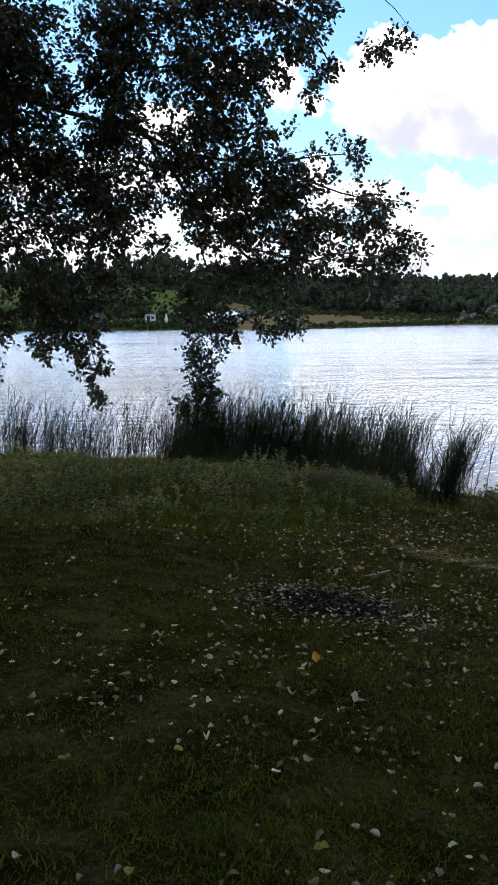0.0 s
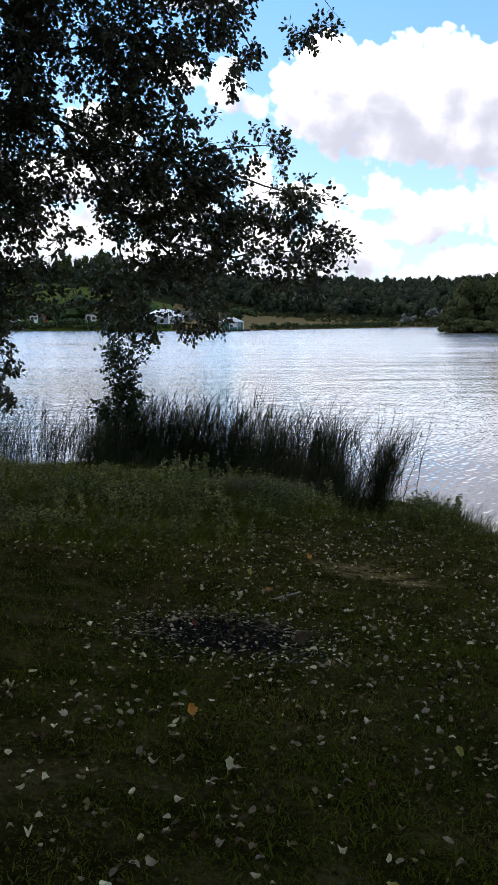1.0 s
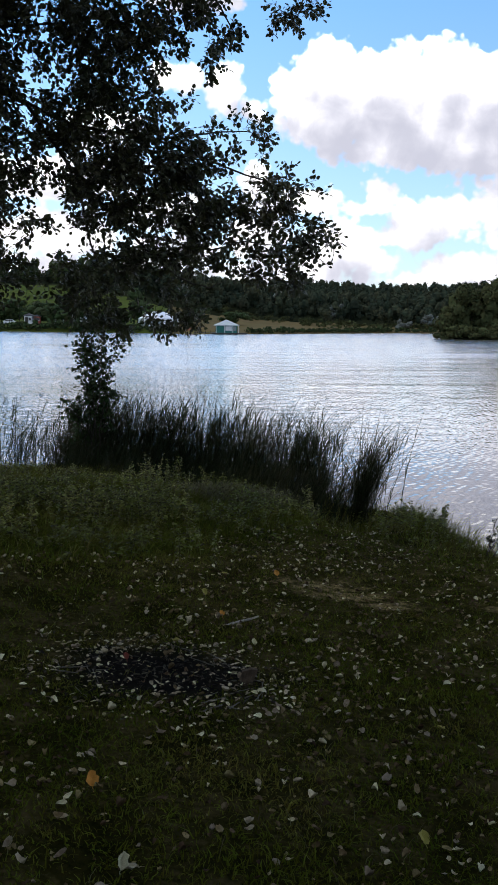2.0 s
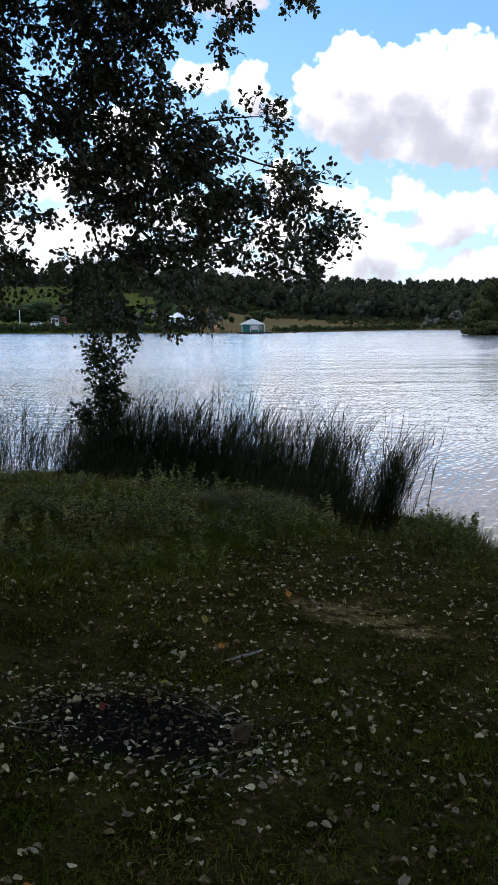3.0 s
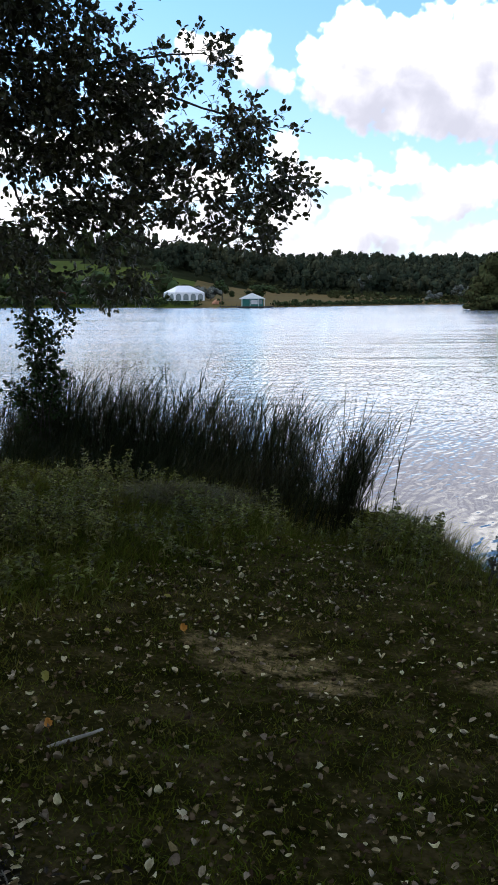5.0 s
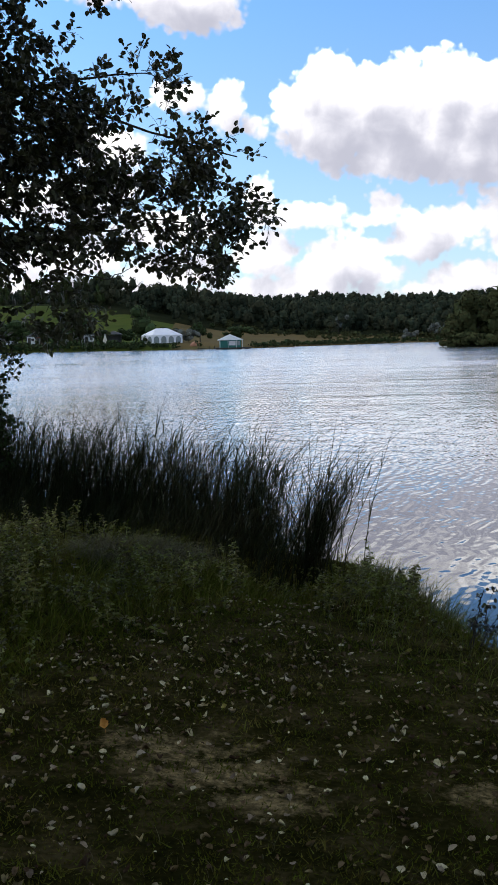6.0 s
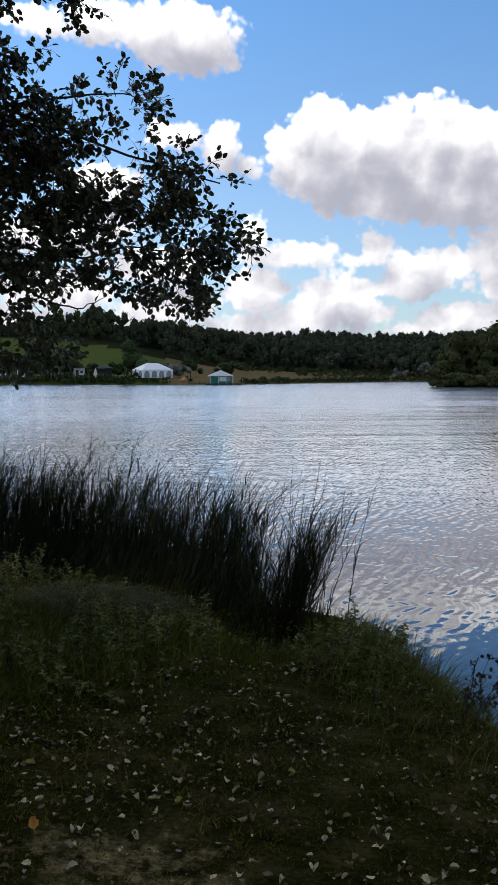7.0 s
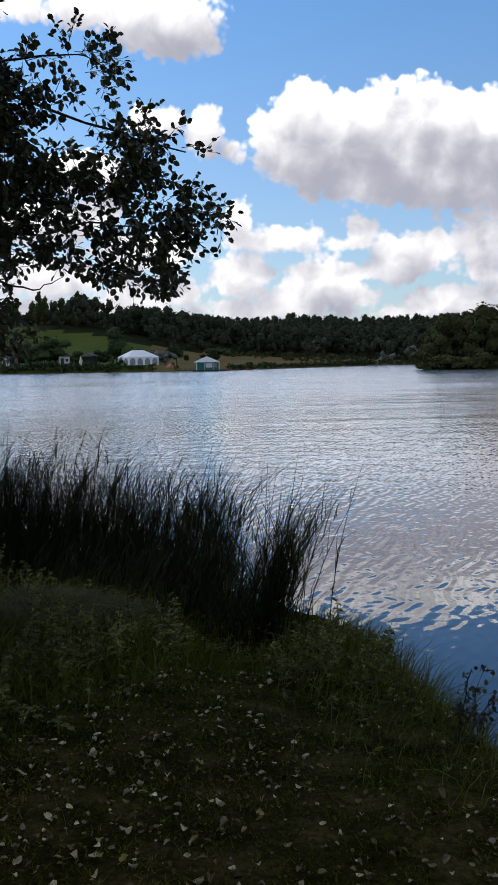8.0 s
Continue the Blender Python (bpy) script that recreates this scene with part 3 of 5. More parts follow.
# ---------------------------------------------------------------- the lie of the land
NEAR_SHORE = [(-150, 60), (-60, 33), (-25, 22), (-8, 19.6), (-2.5, 18.9), (0.0, 18.0), (1.4, 17.0), (2.5, 16.2), (3.4, 15.6), (3.95, 15.0),
              (4.15, 14.0), (4.32, 12.4), (4.58, 10.4), (5.1, 7.0), (6.2, 2.0), (9, -4), (30, -12), (150, -10)]
FAR_SHORE = [(230, 75), (150, 142), (100, 172), (58, 191), (52.5, 198), (57, 207), (85, 250), (93, 322), (65, 320), (34, 282), (14, 256), (5.6, 247), (-14, 250), (-36, 263), (-75, 266), (-130, 258), (-220, 180)]
LAKE = np.array(NEAR_SHORE + FAR_SHORE, float)


def inland(x, y):
    """Distance from the lake's edge, negative over the water."""
    x, y = np.asarray(x, float), np.asarray(y, float)
    best, inside = np.full(x.shape, 1e9), np.zeros(x.shape, bool)
    for (ax, ay), (bx, by) in zip(LAKE, np.roll(LAKE, -1, 0)):
        ex, ey = bx - ax, by - ay
        s = np.clip(((x - ax) * ex + (y - ay) * ey) / (ex * ex + ey * ey), 0, 1)
        best = np.minimum(best, np.hypot(x - ax - s * ex, y - ay - s * ey))
        with np.errstate(divide="ignore", invalid="ignore"):
            cross = (ay > y) != (by > y)
            inside ^= cross & (x < ax + (y - ay) * ex / (ey if ey else 1e-9))
    return np.where(inside, -best, best)


def near_bank(x, y):
    xx, yy = np.clip(x, -14, 9), np.clip(y, -14, 24)
    xx = np.where(xx < -1.4, -1.4 + 0.2 * (xx + 1.4), xx)
    return 0.075 - 0.1017 * xx - 0.0738 * yy - 0.16 * smooth(x, -0.6, -2.2) * smooth(y, 7.5, 11)


def far_bank(x, y, d):
    az = np.degrees(np.arctan2(x, np.maximum(y, 1)))
    left = WATER + 0.7 + np.clip(d, 0, 12) * 0.13 + smooth(d, 22, 160) * 17.5
    right = WATER + 0.5 + np.clip(d, 0, 60) * 0.035 + smooth(d, 25, 330) * 17
    w = smooth(az, 6.5, -6.5)
    return left * w + right * (1 - w) + value_noise(x, y, 60, 3) * 0.8 * smooth(d, 20, 80)


def wood_edge(x, y):
    """How far from the lake the far wood begins, by its bearing."""
    az = np.degrees(np.arctan2(np.asarray(x) - 2, np.maximum(np.asarray(y) - 5, 1)))
    return np.interp(az, [-30, -12, -9.9, -7, -5, -2.6, -0.4, 4.5, 10, 14, 20], [150, 142, 130, 113, 101, 90, 82, 74, 46, 26, 22])


def ground_height(x, y):
    x, y = np.asarray(x, float), np.asarray(y, float)
    d = inland(x, y)
    far = smooth(y, 60, 140)
    land = near_bank(x, y) * (1 - far) + far_bank(x, y, d) * far
    fine = smooth(np.hypot(x - 1, y - 7), 60, 20)
    land = land + fine * (0.05 * value_noise(x, y, 1.7, 1) + 0.022 * value_noise(x, y, 0.5, 2))
    land = land + fine * 0.14 * np.exp(-((x - 3.5) / 0.4) ** 2 - ((y - 12.7) / 0.9) ** 2)
    land = land - fine * 0.36 * np.exp(-((x - 2.65) / 0.62) ** 2 - ((y - 14.1) / 1.15) ** 2)
    land = land + fine * 0.06 * np.exp(-((x - 1.15) / 0.5) ** 2 - ((y - 13.8) / 0.55) ** 2)
    bed = WATER - 0.12 - np.clip(-d, 0, 12) * 0.25
    s = smooth(d, -0.35, 0.45)
    return land * s + bed * (1 - s)


def spaced(lo, hi, step, ratio, biggest, end):
    a = list(np.arange(lo, hi, step))
    s = step
    while a[-1] < end:
        s = min(s * ratio, biggest)
        a.append(a[-1] + s)
    return a


def build_ground():
    ys = spaced(0, 20.5, 0.17, 1.12, 4.0, 350)
    ys = np.array(ys + spaced(ys[-1] + 8, ys[-1] + 9, 8, 1.1, 30, 1500))
    ys = np.concatenate([-np.array(spaced(0.11, 4, 0.2, 1.2, 25, 260))[::-1], ys])
    right, left = (spaced(*a, 0.17, 1.12, 4.5, 125) for a in ((1, 6.5), (1.17, 8.5)))
    right, left = (np.array(a + spaced(a[-1] + 8, a[-1] + 9, 8, 1.1, 30, 1100)) for a in (right, left))
    left = 2 - left
    xs = np.concatenate([left[::-1], right])
    X, Y = np.meshgrid(xs, ys)
    Z = ground_height(X, Y)
    nx = len(xs)
    i, j = np.meshgrid(np.arange(len(ys) - 1), np.arange(nx - 1), indexing="ij")
    q = (i * nx + j).ravel()
    f = np.stack([q, q + 1, q + nx + 1, q + nx], 1)
    cx, cy = (X[:-1, :-1] + X[1:, 1:]).ravel() / 2, (Y[:-1, :-1] + Y[1:, 1:]).ravel() / 2
    d, az = inland(cx, cy), np.degrees(np.arctan2(cx, np.maximum(cy, 1)))
    far = cy > 120
    wood = far & (d > wood_edge(cx, cy))
    wood |= far & (cy < 245) & (cx > 40)
    sedge = far & ~wood & (az > -2.4)
    index = np.where(wood, 3, np.where(sedge, 2, np.where(far, 1, 0)))
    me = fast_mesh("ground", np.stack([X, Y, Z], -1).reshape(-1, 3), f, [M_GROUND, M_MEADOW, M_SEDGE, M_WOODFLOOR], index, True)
    return thing("ground", me, label="grassy lake bank with worn soil, rising to far meadows", category="ground", kind="structure")


build_ground()

bm = bmesh.new()
bmesh.ops.create_grid(bm, x_segments=8, y_segments=8, size=330, matrix=Matrix.Identity(4))
me = bpy.data.meshes.new("water")
bm.to_mesh(me)
bm.free()
me.materials.append(M_WATER)
thing("water", me, (10, 150, WATER), label="rippled grey-blue lake water reflecting cloud", category="lake", kind="structure")

# ---------------------------------------------------------------- the tree over the shore
# leaf masses of the limbs that hang over the bank: x, z, half width, half height, share of leaves
TIP_MASSES = [
    (1.42, 3.36, 0.48, 0.34, 1.1), (1.94, 3.34, 0.34, 0.37, 1.0), (2.28, 3.44, 0.21, 0.07, 0.8), (1.78, 2.79, 0.62, 0.41, 1.15), (2.39, 2.73, 0.31, 0.22, 0.8),
    (2.08, 2.28, 0.29, 0.26, 1.1), (1.24, 2.31, 0.42, 0.26, 0.8), (1.33, 4.26, 0.29, 0.24, 1.0), (0.78, 4.13, 0.31, 0.19, 0.8), (0.36, 4.37, 0.14, 0.3, 0.9),
    (1.54, 3.97, 0.14, 0.08, 0.6), (1.72, 2.14, 0.36, 0.24, 1.0), (2.1, 2.02, 0.22, 0.18, 0.9),
]
BODY_MASSES = [
    (0.02, 3.79, 0.69, 0.44, 1.5), (-0.67, 3.4, 0.6, 0.44, 1.5), (0.59, 3.49, 0.42, 0.34, 0.9), (-0.03, 3.04, 0.6, 0.34, 1.3), (0.53, 2.91, 0.35, 0.26, 0.7),
    (-0.34, 2.62, 0.42, 0.38, 1.1), (-0.98, 3.09, 0.28, 0.38, 1.0), (-1.13, 3.84, 0.42, 0.41, 1.5), (-0.87, 2.19, 0.6, 0.29, 0.9), (-1.0, 1.77, 0.39, 0.32, 1.2),
    (-0.79, 1.42, 0.27, 0.2, 1.2), (-0.01, 1.54, 0.3, 0.22, 0.9), (-1.51, 1.9, 0.36, 0.2, 0.6), (0.2, 2.0, 0.35, 0.17, 0.7), (0.42, 1.62, 0.24, 0.3, 1.2), (-0.2, 4.36, 0.31, 0.3, 1.2),
    (-1.67, 4.18, 0.39, 0.37, 1.4),
]
UPPER_MASSES = [
    (-0.91, 5.66, 0.52, 0.43, 1.3), (-0.49, 5.13, 0.42, 0.28, 1.1), (-0.9, 4.73, 0.38, 0.32, 1.5), (-0.01, 5.73, 0.31, 0.28, 1.2), (-0.1, 4.63, 0.24, 0.17, 0.9),
    (0.47, 5.76, 0.34, 0.2, 1.2), (0.78, 5.3, 0.16, 0.21, 1.1), (1.0, 5.57, 0.16, 0.15, 0.9), (2.02, 5.94, 0.39, 0.12, 1.0), (-1.54, 5.79, 0.35, 0.26, 1.0),
    (-1.78, 5.26, 0.28, 0.27, 0.7), (-2.45, 5.59, 0.49, 0.4, 1.7), (-2.45, 4.72, 0.5, 0.41, 1.7), (-2.17, 6.45, 0.77, 0.39, 1.4), (-0.71, 6.52, 0.75, 0.39, 1.3),
    (0.52, 6.38, 0.54, 0.32, 1.1),
]
LEFT_MASSES = [
    (-3.88, 6.06, 0.64, 0.56, 1.3), (-3.75, 5.16, 0.69, 0.45, 1.5), (-3.87, 4.33, 0.7, 0.5, 1.6), (-3.19, 3.9, 0.57, 0.4, 1.3), (-3.91, 3.4, 0.48, 0.38, 1.1),
    (-3.04, 3.18, 0.48, 0.38, 1.1), (-3.94, 2.76, 0.44, 0.3, 0.7), (-3.26, 2.19, 0.67, 0.48, 1.4), (-3.93, 2.06, 0.25, 0.33, 0.9), (-3.19, 1.53, 0.49, 0.35, 1.2),
    (-2.84, 0.81, 0.2, 0.49, 1.2), (-3.67, 1.18, 0.25, 0.27, 0.8), (-2.55, 3.51, 0.26, 0.3, 0.8), (-4.78, 5.26, 0.78, 0.98, 1.4), (-4.88, 3.41, 0.71, 0.93, 1.2),
    (-4.81, 1.5, 0.54, 0.7, 0.9),
]
FILL_MASSES = [
    (-2.48, 3.14, 0.36, 0.66, 1.0), (-1.8, 2.84, 0.23, 0.29, 0.6), (-2.41, 2.16, 0.43, 0.32, 0.9), (-2.44, 3.76, 0.43, 0.41, 1.2), (-2.02, 3.32, 0.25, 0.28, 0.6),
    (-1.73, 3.77, 0.28, 0.34, 0.8), (-0.44, 2.2, 0.42, 0.21, 0.5), (0.23, 3.79, 0.28, 0.27, 0.9), (0.73, 3.12, 0.35, 0.27, 0.8), (1.15, 3.05, 0.35, 0.27, 0.9),
    (0.26, 2.49, 0.35, 0.21, 0.9), (-0.47, 4.05, 0.42, 0.34, 1.1), (-1.25, 4.39, 0.35, 0.34, 1.1), (0.13, 5.37, 0.21, 0.26, 0.6), (-1.25, 5.26, 0.35, 0.33, 0.9),
    (0.99, 3.87, 0.28, 0.14, 0.4), (0.35, 2.66, 0.4, 0.2, 1.0), (0.95, 2.64, 0.4, 0.22, 1.0), (0.62, 2.38, 0.5, 0.13, 0.7),
]


def twig_leaves(starts, ways, lengths, per, size, spread=0.55):
    """Leaves set alternately along thin twigs; returns (leaf shape, twig shape)."""
    at, along, stems = [], [], []
    for p, w, L in zip(starts, ways, lengths):
        end = p + w * L + np.array([0, 0, -0.18 * L])
        stems.append(tube(np.stack([p, (p + end) / 2 + rng.normal(0, 0.02, 3), end]), [0.006, 0.004, 0.002], 3))
        k = max(3, int(per * L / 0.45))
        s = (np.arange(k) + rng.uniform(0, 1, k)) / k
        q = p + (end - p) * s[:, None] + rng.normal(0, 0.02, (k, 3))
        a = w * 0.55 + rng.normal(0, spread, (k, 3)) + np.array([0, 0, -0.35])
        at.append(q)
        along.append(a)
    at, along = np.concatenate(at), np.concatenate(along)
    return leaves(at, along, size * rng.uniform(0.65, 1.2, len(at)), 0.84, 0.15, 0.06, None, (0.82, 0.95)), joined(*stems)


def unit(w):
    return w / (np.linalg.norm(w) + 1e-9)


def spray(p, way, length, size):
    """A leafy shoot: a bent axis with side twigs, leaves set alternately along both and one at each tip; returns (leaf starts, leaf ways, leaf sizes, stems)."""
    at, along, big, stems = [], [], [], []
    side = unit(np.cross(way, rng.normal(0, 1, 3)))
    axis = [p, p + way * length * 0.5 + np.array([0, 0, 0.03]), p + way * length + np.array([0, 0, -0.12 * length])]
    shoots = [(axis, 0.0045)]
    turn = 1
    for q in (0.25, 0.5, 0.74):
        a = np.array([np.interp(q * 2, [0, 1, 2], [k[c] for k in axis]) for c in range(3)])
        turn = -turn
        w = unit(way * 0.75 + turn * side * 0.75 + rng.normal(0, 0.25, 3) + np.array([0, 0, -0.12]))
        L = length * rng.uniform(0.3, 0.55)
        shoots.append(([a, a + w * L * 0.5, a + w * L + np.array([0, 0, -0.1 * L])], 0.0035))
    for line, r in shoots:
        stems.append(tube(np.stack(line), [r, r * 0.7, r * 0.35], 3))
        L = np.linalg.norm(line[2] - line[0])
        k = max(3, int(L / 0.052))
        way_on = unit(line[2] - line[0])
        flat = unit(np.cross(way_on, rng.normal(0, 1, 3)))
        for n in range(k):
            q = (n + 0.7) / k * 2
            a = np.array([np.interp(q, [0, 1, 2], [h[c] for h in line]) for c in range(3)])
            w = way_on * 0.6 + (1 if n % 2 else -1) * flat * 0.8 + rng.normal(0, 0.32, 3) + np.array([0, 0, -0.3])
            if n == k - 1:
                w = way_on + rng.normal(0, 0.2, 3) + np.array([0, 0, -0.15])
            w = unit(w)
            at.append(a + w * 0.018)
            along.append(w)
            big.append(size * rng.uniform(0.72, 1.18) * (0.8 if n == k - 1 else 1.0))
    return at, along, big, stems


def spray_foliage(masses, depth, thick, density, size):
    """Shoots that fill flattened leaf masses and stand out past their edges; returns (leaf shape, twig shape)."""
    at, along, big, stems = [], [], [], []
    for x, z, rx, rz, share in masses:
        n = max(2, int(round(density * share * 3.14 * rx * rz)))
        done = 0
        while done < n:
            p = rng.uniform(-1, 1, 3)
            if np.linalg.norm(p) > 1:
                continue
            q = np.array([x + p[0] * rx * 1.12, depth + 0.12 * x + p[1] * min(thick, 0.35 + rx), z + p[2] * rz * 1.12])
            if noise.noise(Vector((q[0] * 2.3, q[1] * 1.0, q[2] * 2.3))) < -0.2 and rng.random() < 0.7:
                n -= 0.4
                continue
            w = unit(np.array([p[0] * 1.0 + 0.35, p[1] * 0.7, p[2] * 0.8 + 0.02]) + rng.normal(0, 0.42, 3))
            L = rng.uniform(0.24, 0.46) * min(1.0, 0.55 + rx)
            a, b, c, d = spray(q - w * L * 0.45, w, L, size)
            at += a
            along += b
            big += c
            stems += d
            done += 1
    at, along = np.array(at), np.array(along)
    # blades hang more or less face up, as leaves on a shoot do
    roll = rng.normal(0, 0.75, at.shape) + np.array([0, 0, 0.8])
    return leaves(at, along, np.array(big), 0.75, 0.16, 0.1, roll, (1.0, 0.85)), joined(*stems)


def shore_tree():
    base = float(ground_height(-6.4, 14.2))
    tree = thing("alder_tree", at=(0, 0, 0), label="large leafy alder with limbs hanging over the lake bank", category="tree")
    trunk = [(-6.4, 14.2, base - 0.15), (-6.35, 14.25, base + 1.5), (-6.2, 14.3, 3.2), (-6.3, 14.2, 5.6), (-6.1, 14.4, 8.0), (-6.3, 14.3, 11.0)]
    part("trunk", tube(trunk, [0.3, 0.22, 0.2, 0.16, 0.1, 0.03], 12), M_BARK, tree, smooth=True)
    limbs = [
        ([(-6.2, 14.3, 3.6), (-5.2, 14.6, 4.8), (-4.3, 14.8, 5.3), (-3.3, 14.8, 4.97), (-2.0, 14.9, 4.62), (-1.3, 15.0, 4.3), (0.0, 15.1, 4.12), (1.2, 15.3, 3.7), (2.3, 15.4, 3.4)], 0.065),
        ([(-6.3, 14.2, 5.4), (-4.4, 14.2, 6.8), (-2.2, 14.2, 7.1), (-0.4, 14.3, 6.7), (0.6, 14.4, 6.2), (1.1, 14.4, 5.4)], 0.07),
        ([(-0.4, 14.3, 6.7), (0.9, 14.5, 6.75), (1.8, 14.6, 6.6), (2.4, 14.7, 6.0)], 0.025),
        ([(-1.9, 14.9, 4.6), (-1.2, 15.1, 3.6), (-0.5, 15.2, 2.85), (0.15, 15.3, 2.68), (0.75, 15.4, 2.56), (1.3, 15.4, 2.7), (1.9, 15.4, 2.62), (2.5, 15.5, 2.6)], 0.03),
        ([(-0.5, 15.2, 2.85), (-0.1, 15.2, 2.45), (0.35, 15.1, 2.1), (0.75, 15.1, 1.98), (1.05, 15.1, 2.12)], 0.026),
        ([(-4.3, 14.8, 5.3), (-3.9, 14.9, 4.0), (-3.5, 15.0, 2.9), (-3.1, 15.0, 1.8), (-2.8, 15.0, 0.7)], 0.045),
        ([(-1.2, 15.1, 3.6), (-1.0, 15.1, 2.6), (-0.75, 15.1, 1.9), (-0.7, 15.1, 1.4)], 0.022),
        ([(-3.3, 14.8, 4.97), (-2.4, 14.7, 5.5), (-1.2, 14.7, 5.6), (-0.3, 14.8, 5.2)], 0.035),
        ([(-6.1, 14.4, 7.2), (-4.5, 13.8, 9.2), (-2.2, 13.0, 10.4), (0.5, 12.6, 10.8), (2.4, 12.4, 10.6)], 0.1),
        ([(0.0, 15.1, 4.12), (0.7, 15.0, 4.2), (1.3, 15.0, 4.25), (1.6, 15.1, 4.1)], 0.02),
    ]
    for pts, r in limbs:
        p = np.array(pts)
        t, k = np.linspace(0, len(p) - 1, len(p) * 4), np.arange(len(p))
        q = np.stack([np.interp(t, k, p[:, a]) for a in range(3)], 1)
        q[1:-1] += rng.normal(0, 0.007, (len(q) - 2, 3))
        part("limb", tube(q, r * (1 - 0.88 * np.linspace(0, 1, len(q)) ** 0.8), 8), M_BARK, tree, smooth=True)
    shapes = [spray_foliage(TIP_MASSES, 15.1, 0.5, 56, 0.086), spray_foliage(BODY_MASSES, 15.1, 0.6, 70, 0.086), spray_foliage(UPPER_MASSES, 14.9, 0.6, 112, 0.086), spray_foliage(LEFT_MASSES, 15.2, 0.7, 98, 0.086), spray_foliage(FILL_MASSES, 15.1, 0.8, 86, 0.086)]
    lf, st = joined(*[q[0] for q in shapes]), joined(*[q[1] for q in shapes])
    # the rest of the crown round the trunk
    m = 1500
    d = rng.normal(0, 1, (m, 3))
    d /= np.linalg.norm(d, axis=1)[:, None]
    rad = rng.uniform(0.55, 1, m) ** 0.6
    crown = np.array([-7.0, 13.6, 7.6]) + d * rad[:, None] * np.array([3.6, 4.6, 3.8])
    crown = crown[(crown[:, 0] < -4.3) | (crown[:, 2] > 8.2)]
    # leaves added high overhead, out of view, to shade the bank below
    e = rng.normal(0, 1, (900, 3))
    e /= np.linalg.norm(e, axis=1)[:, None]
    over = np.array([-2.0, 12.8, 10.8]) + e * (rng.uniform(0.2, 1, 900) ** 0.5)[:, None] * np.array([5.2, 5.2, 2.7])
    crown, d = np.concatenate([crown, over]), np.concatenate([d[:len(crown)], e])
    lf2, st2 = twig_leaves(crown, d, rng.uniform(0.4, 0.8, len(crown)), 13, 0.13)
    part("crown", joined(lf, lf2), M_LEAF, tree, "dense dark green rounded leaves")
    tagged(part("branchwork", joined(st, st2), M_BARK, tree), kind="stuff")


def canopy_tree(x, y, low, top, reach, label):
    """An unseen tree added behind or beside the path, to keep skylight off the ground."""
    z = float(ground_height(x, y))
    tree = thing("shade_tree", at=(x, y, z), label=label, category="tree", group="trees on the bank")
    part("trunk", tube(wavy((0, 0, -0.2), (0.2, 0.1, top * 0.9), 7, 0, 0.06), np.linspace(0.26, 0.04, 7), 10), M_BARK, tree, smooth=True)
    n = 150
    d = rng.normal(0, 1, (n, 3))
    d /= np.linalg.norm(d, axis=1)[:, None]
    p = np.array([0, 0, (low + top) / 2]) + d * (rng.uniform(0.3, 1, n) ** 0.5)[:, None] * np.array([reach, reach, (top - low) / 2])
    for k in range(9):
        a, h = k * 2.4, low + (top - low) * (0.1 + 0.07 * k)
        tip = (math.cos(a) * reach * 0.8, math.sin(a) * reach * 0.8, h + 0.6)
        part("limb", tube(wavy((0.1, 0.05, h - 0.8), tip, 5, -0.2, 0.05), np.linspace(0.09, 0.02, 5), 6), M_BARK, tree, smooth=True)
    at = np.repeat(p, 18, 0) + rng.normal(0, 0.3, (n * 18, 3))
    part("crown", leaves(at, rng.normal(0, 1, at.shape), rng.uniform(0.23, 0.39, len(at)), 0.8), M_LEAF, tree)


shore_tree()
# added trees, all out of view, whose crowns shade the bank
SHADE_TREES = [(4.45, 7.3, 6.0, 13.0, 3.7), (-5.0, 5.4, 5.8, 13.0, 5.2), (4.5, 2.4, 5.4, 13.0, 4.8), (-3.2, -3.4, 3.4, 12.0, 4.6), (3.4, -3.8, 3.6, 12.5, 4.6), (-7.6, 3.2, 2.8, 11.0, 4.4), (-9.5, 9.0, 2.4, 11.0, 3.8), (0.2, -9.0, 2.5, 13.0, 5.0), (-9.0, -5.0, 2.5, 12.0, 5.0), (8.6, -9.0, 2.8, 12.0, 4.5)]
for bx, by, low, top, reach in SHADE_TREES:
    canopy_tree(bx, by, low, top, reach, "unseen tall leafy tree added to shade the grassy bank")


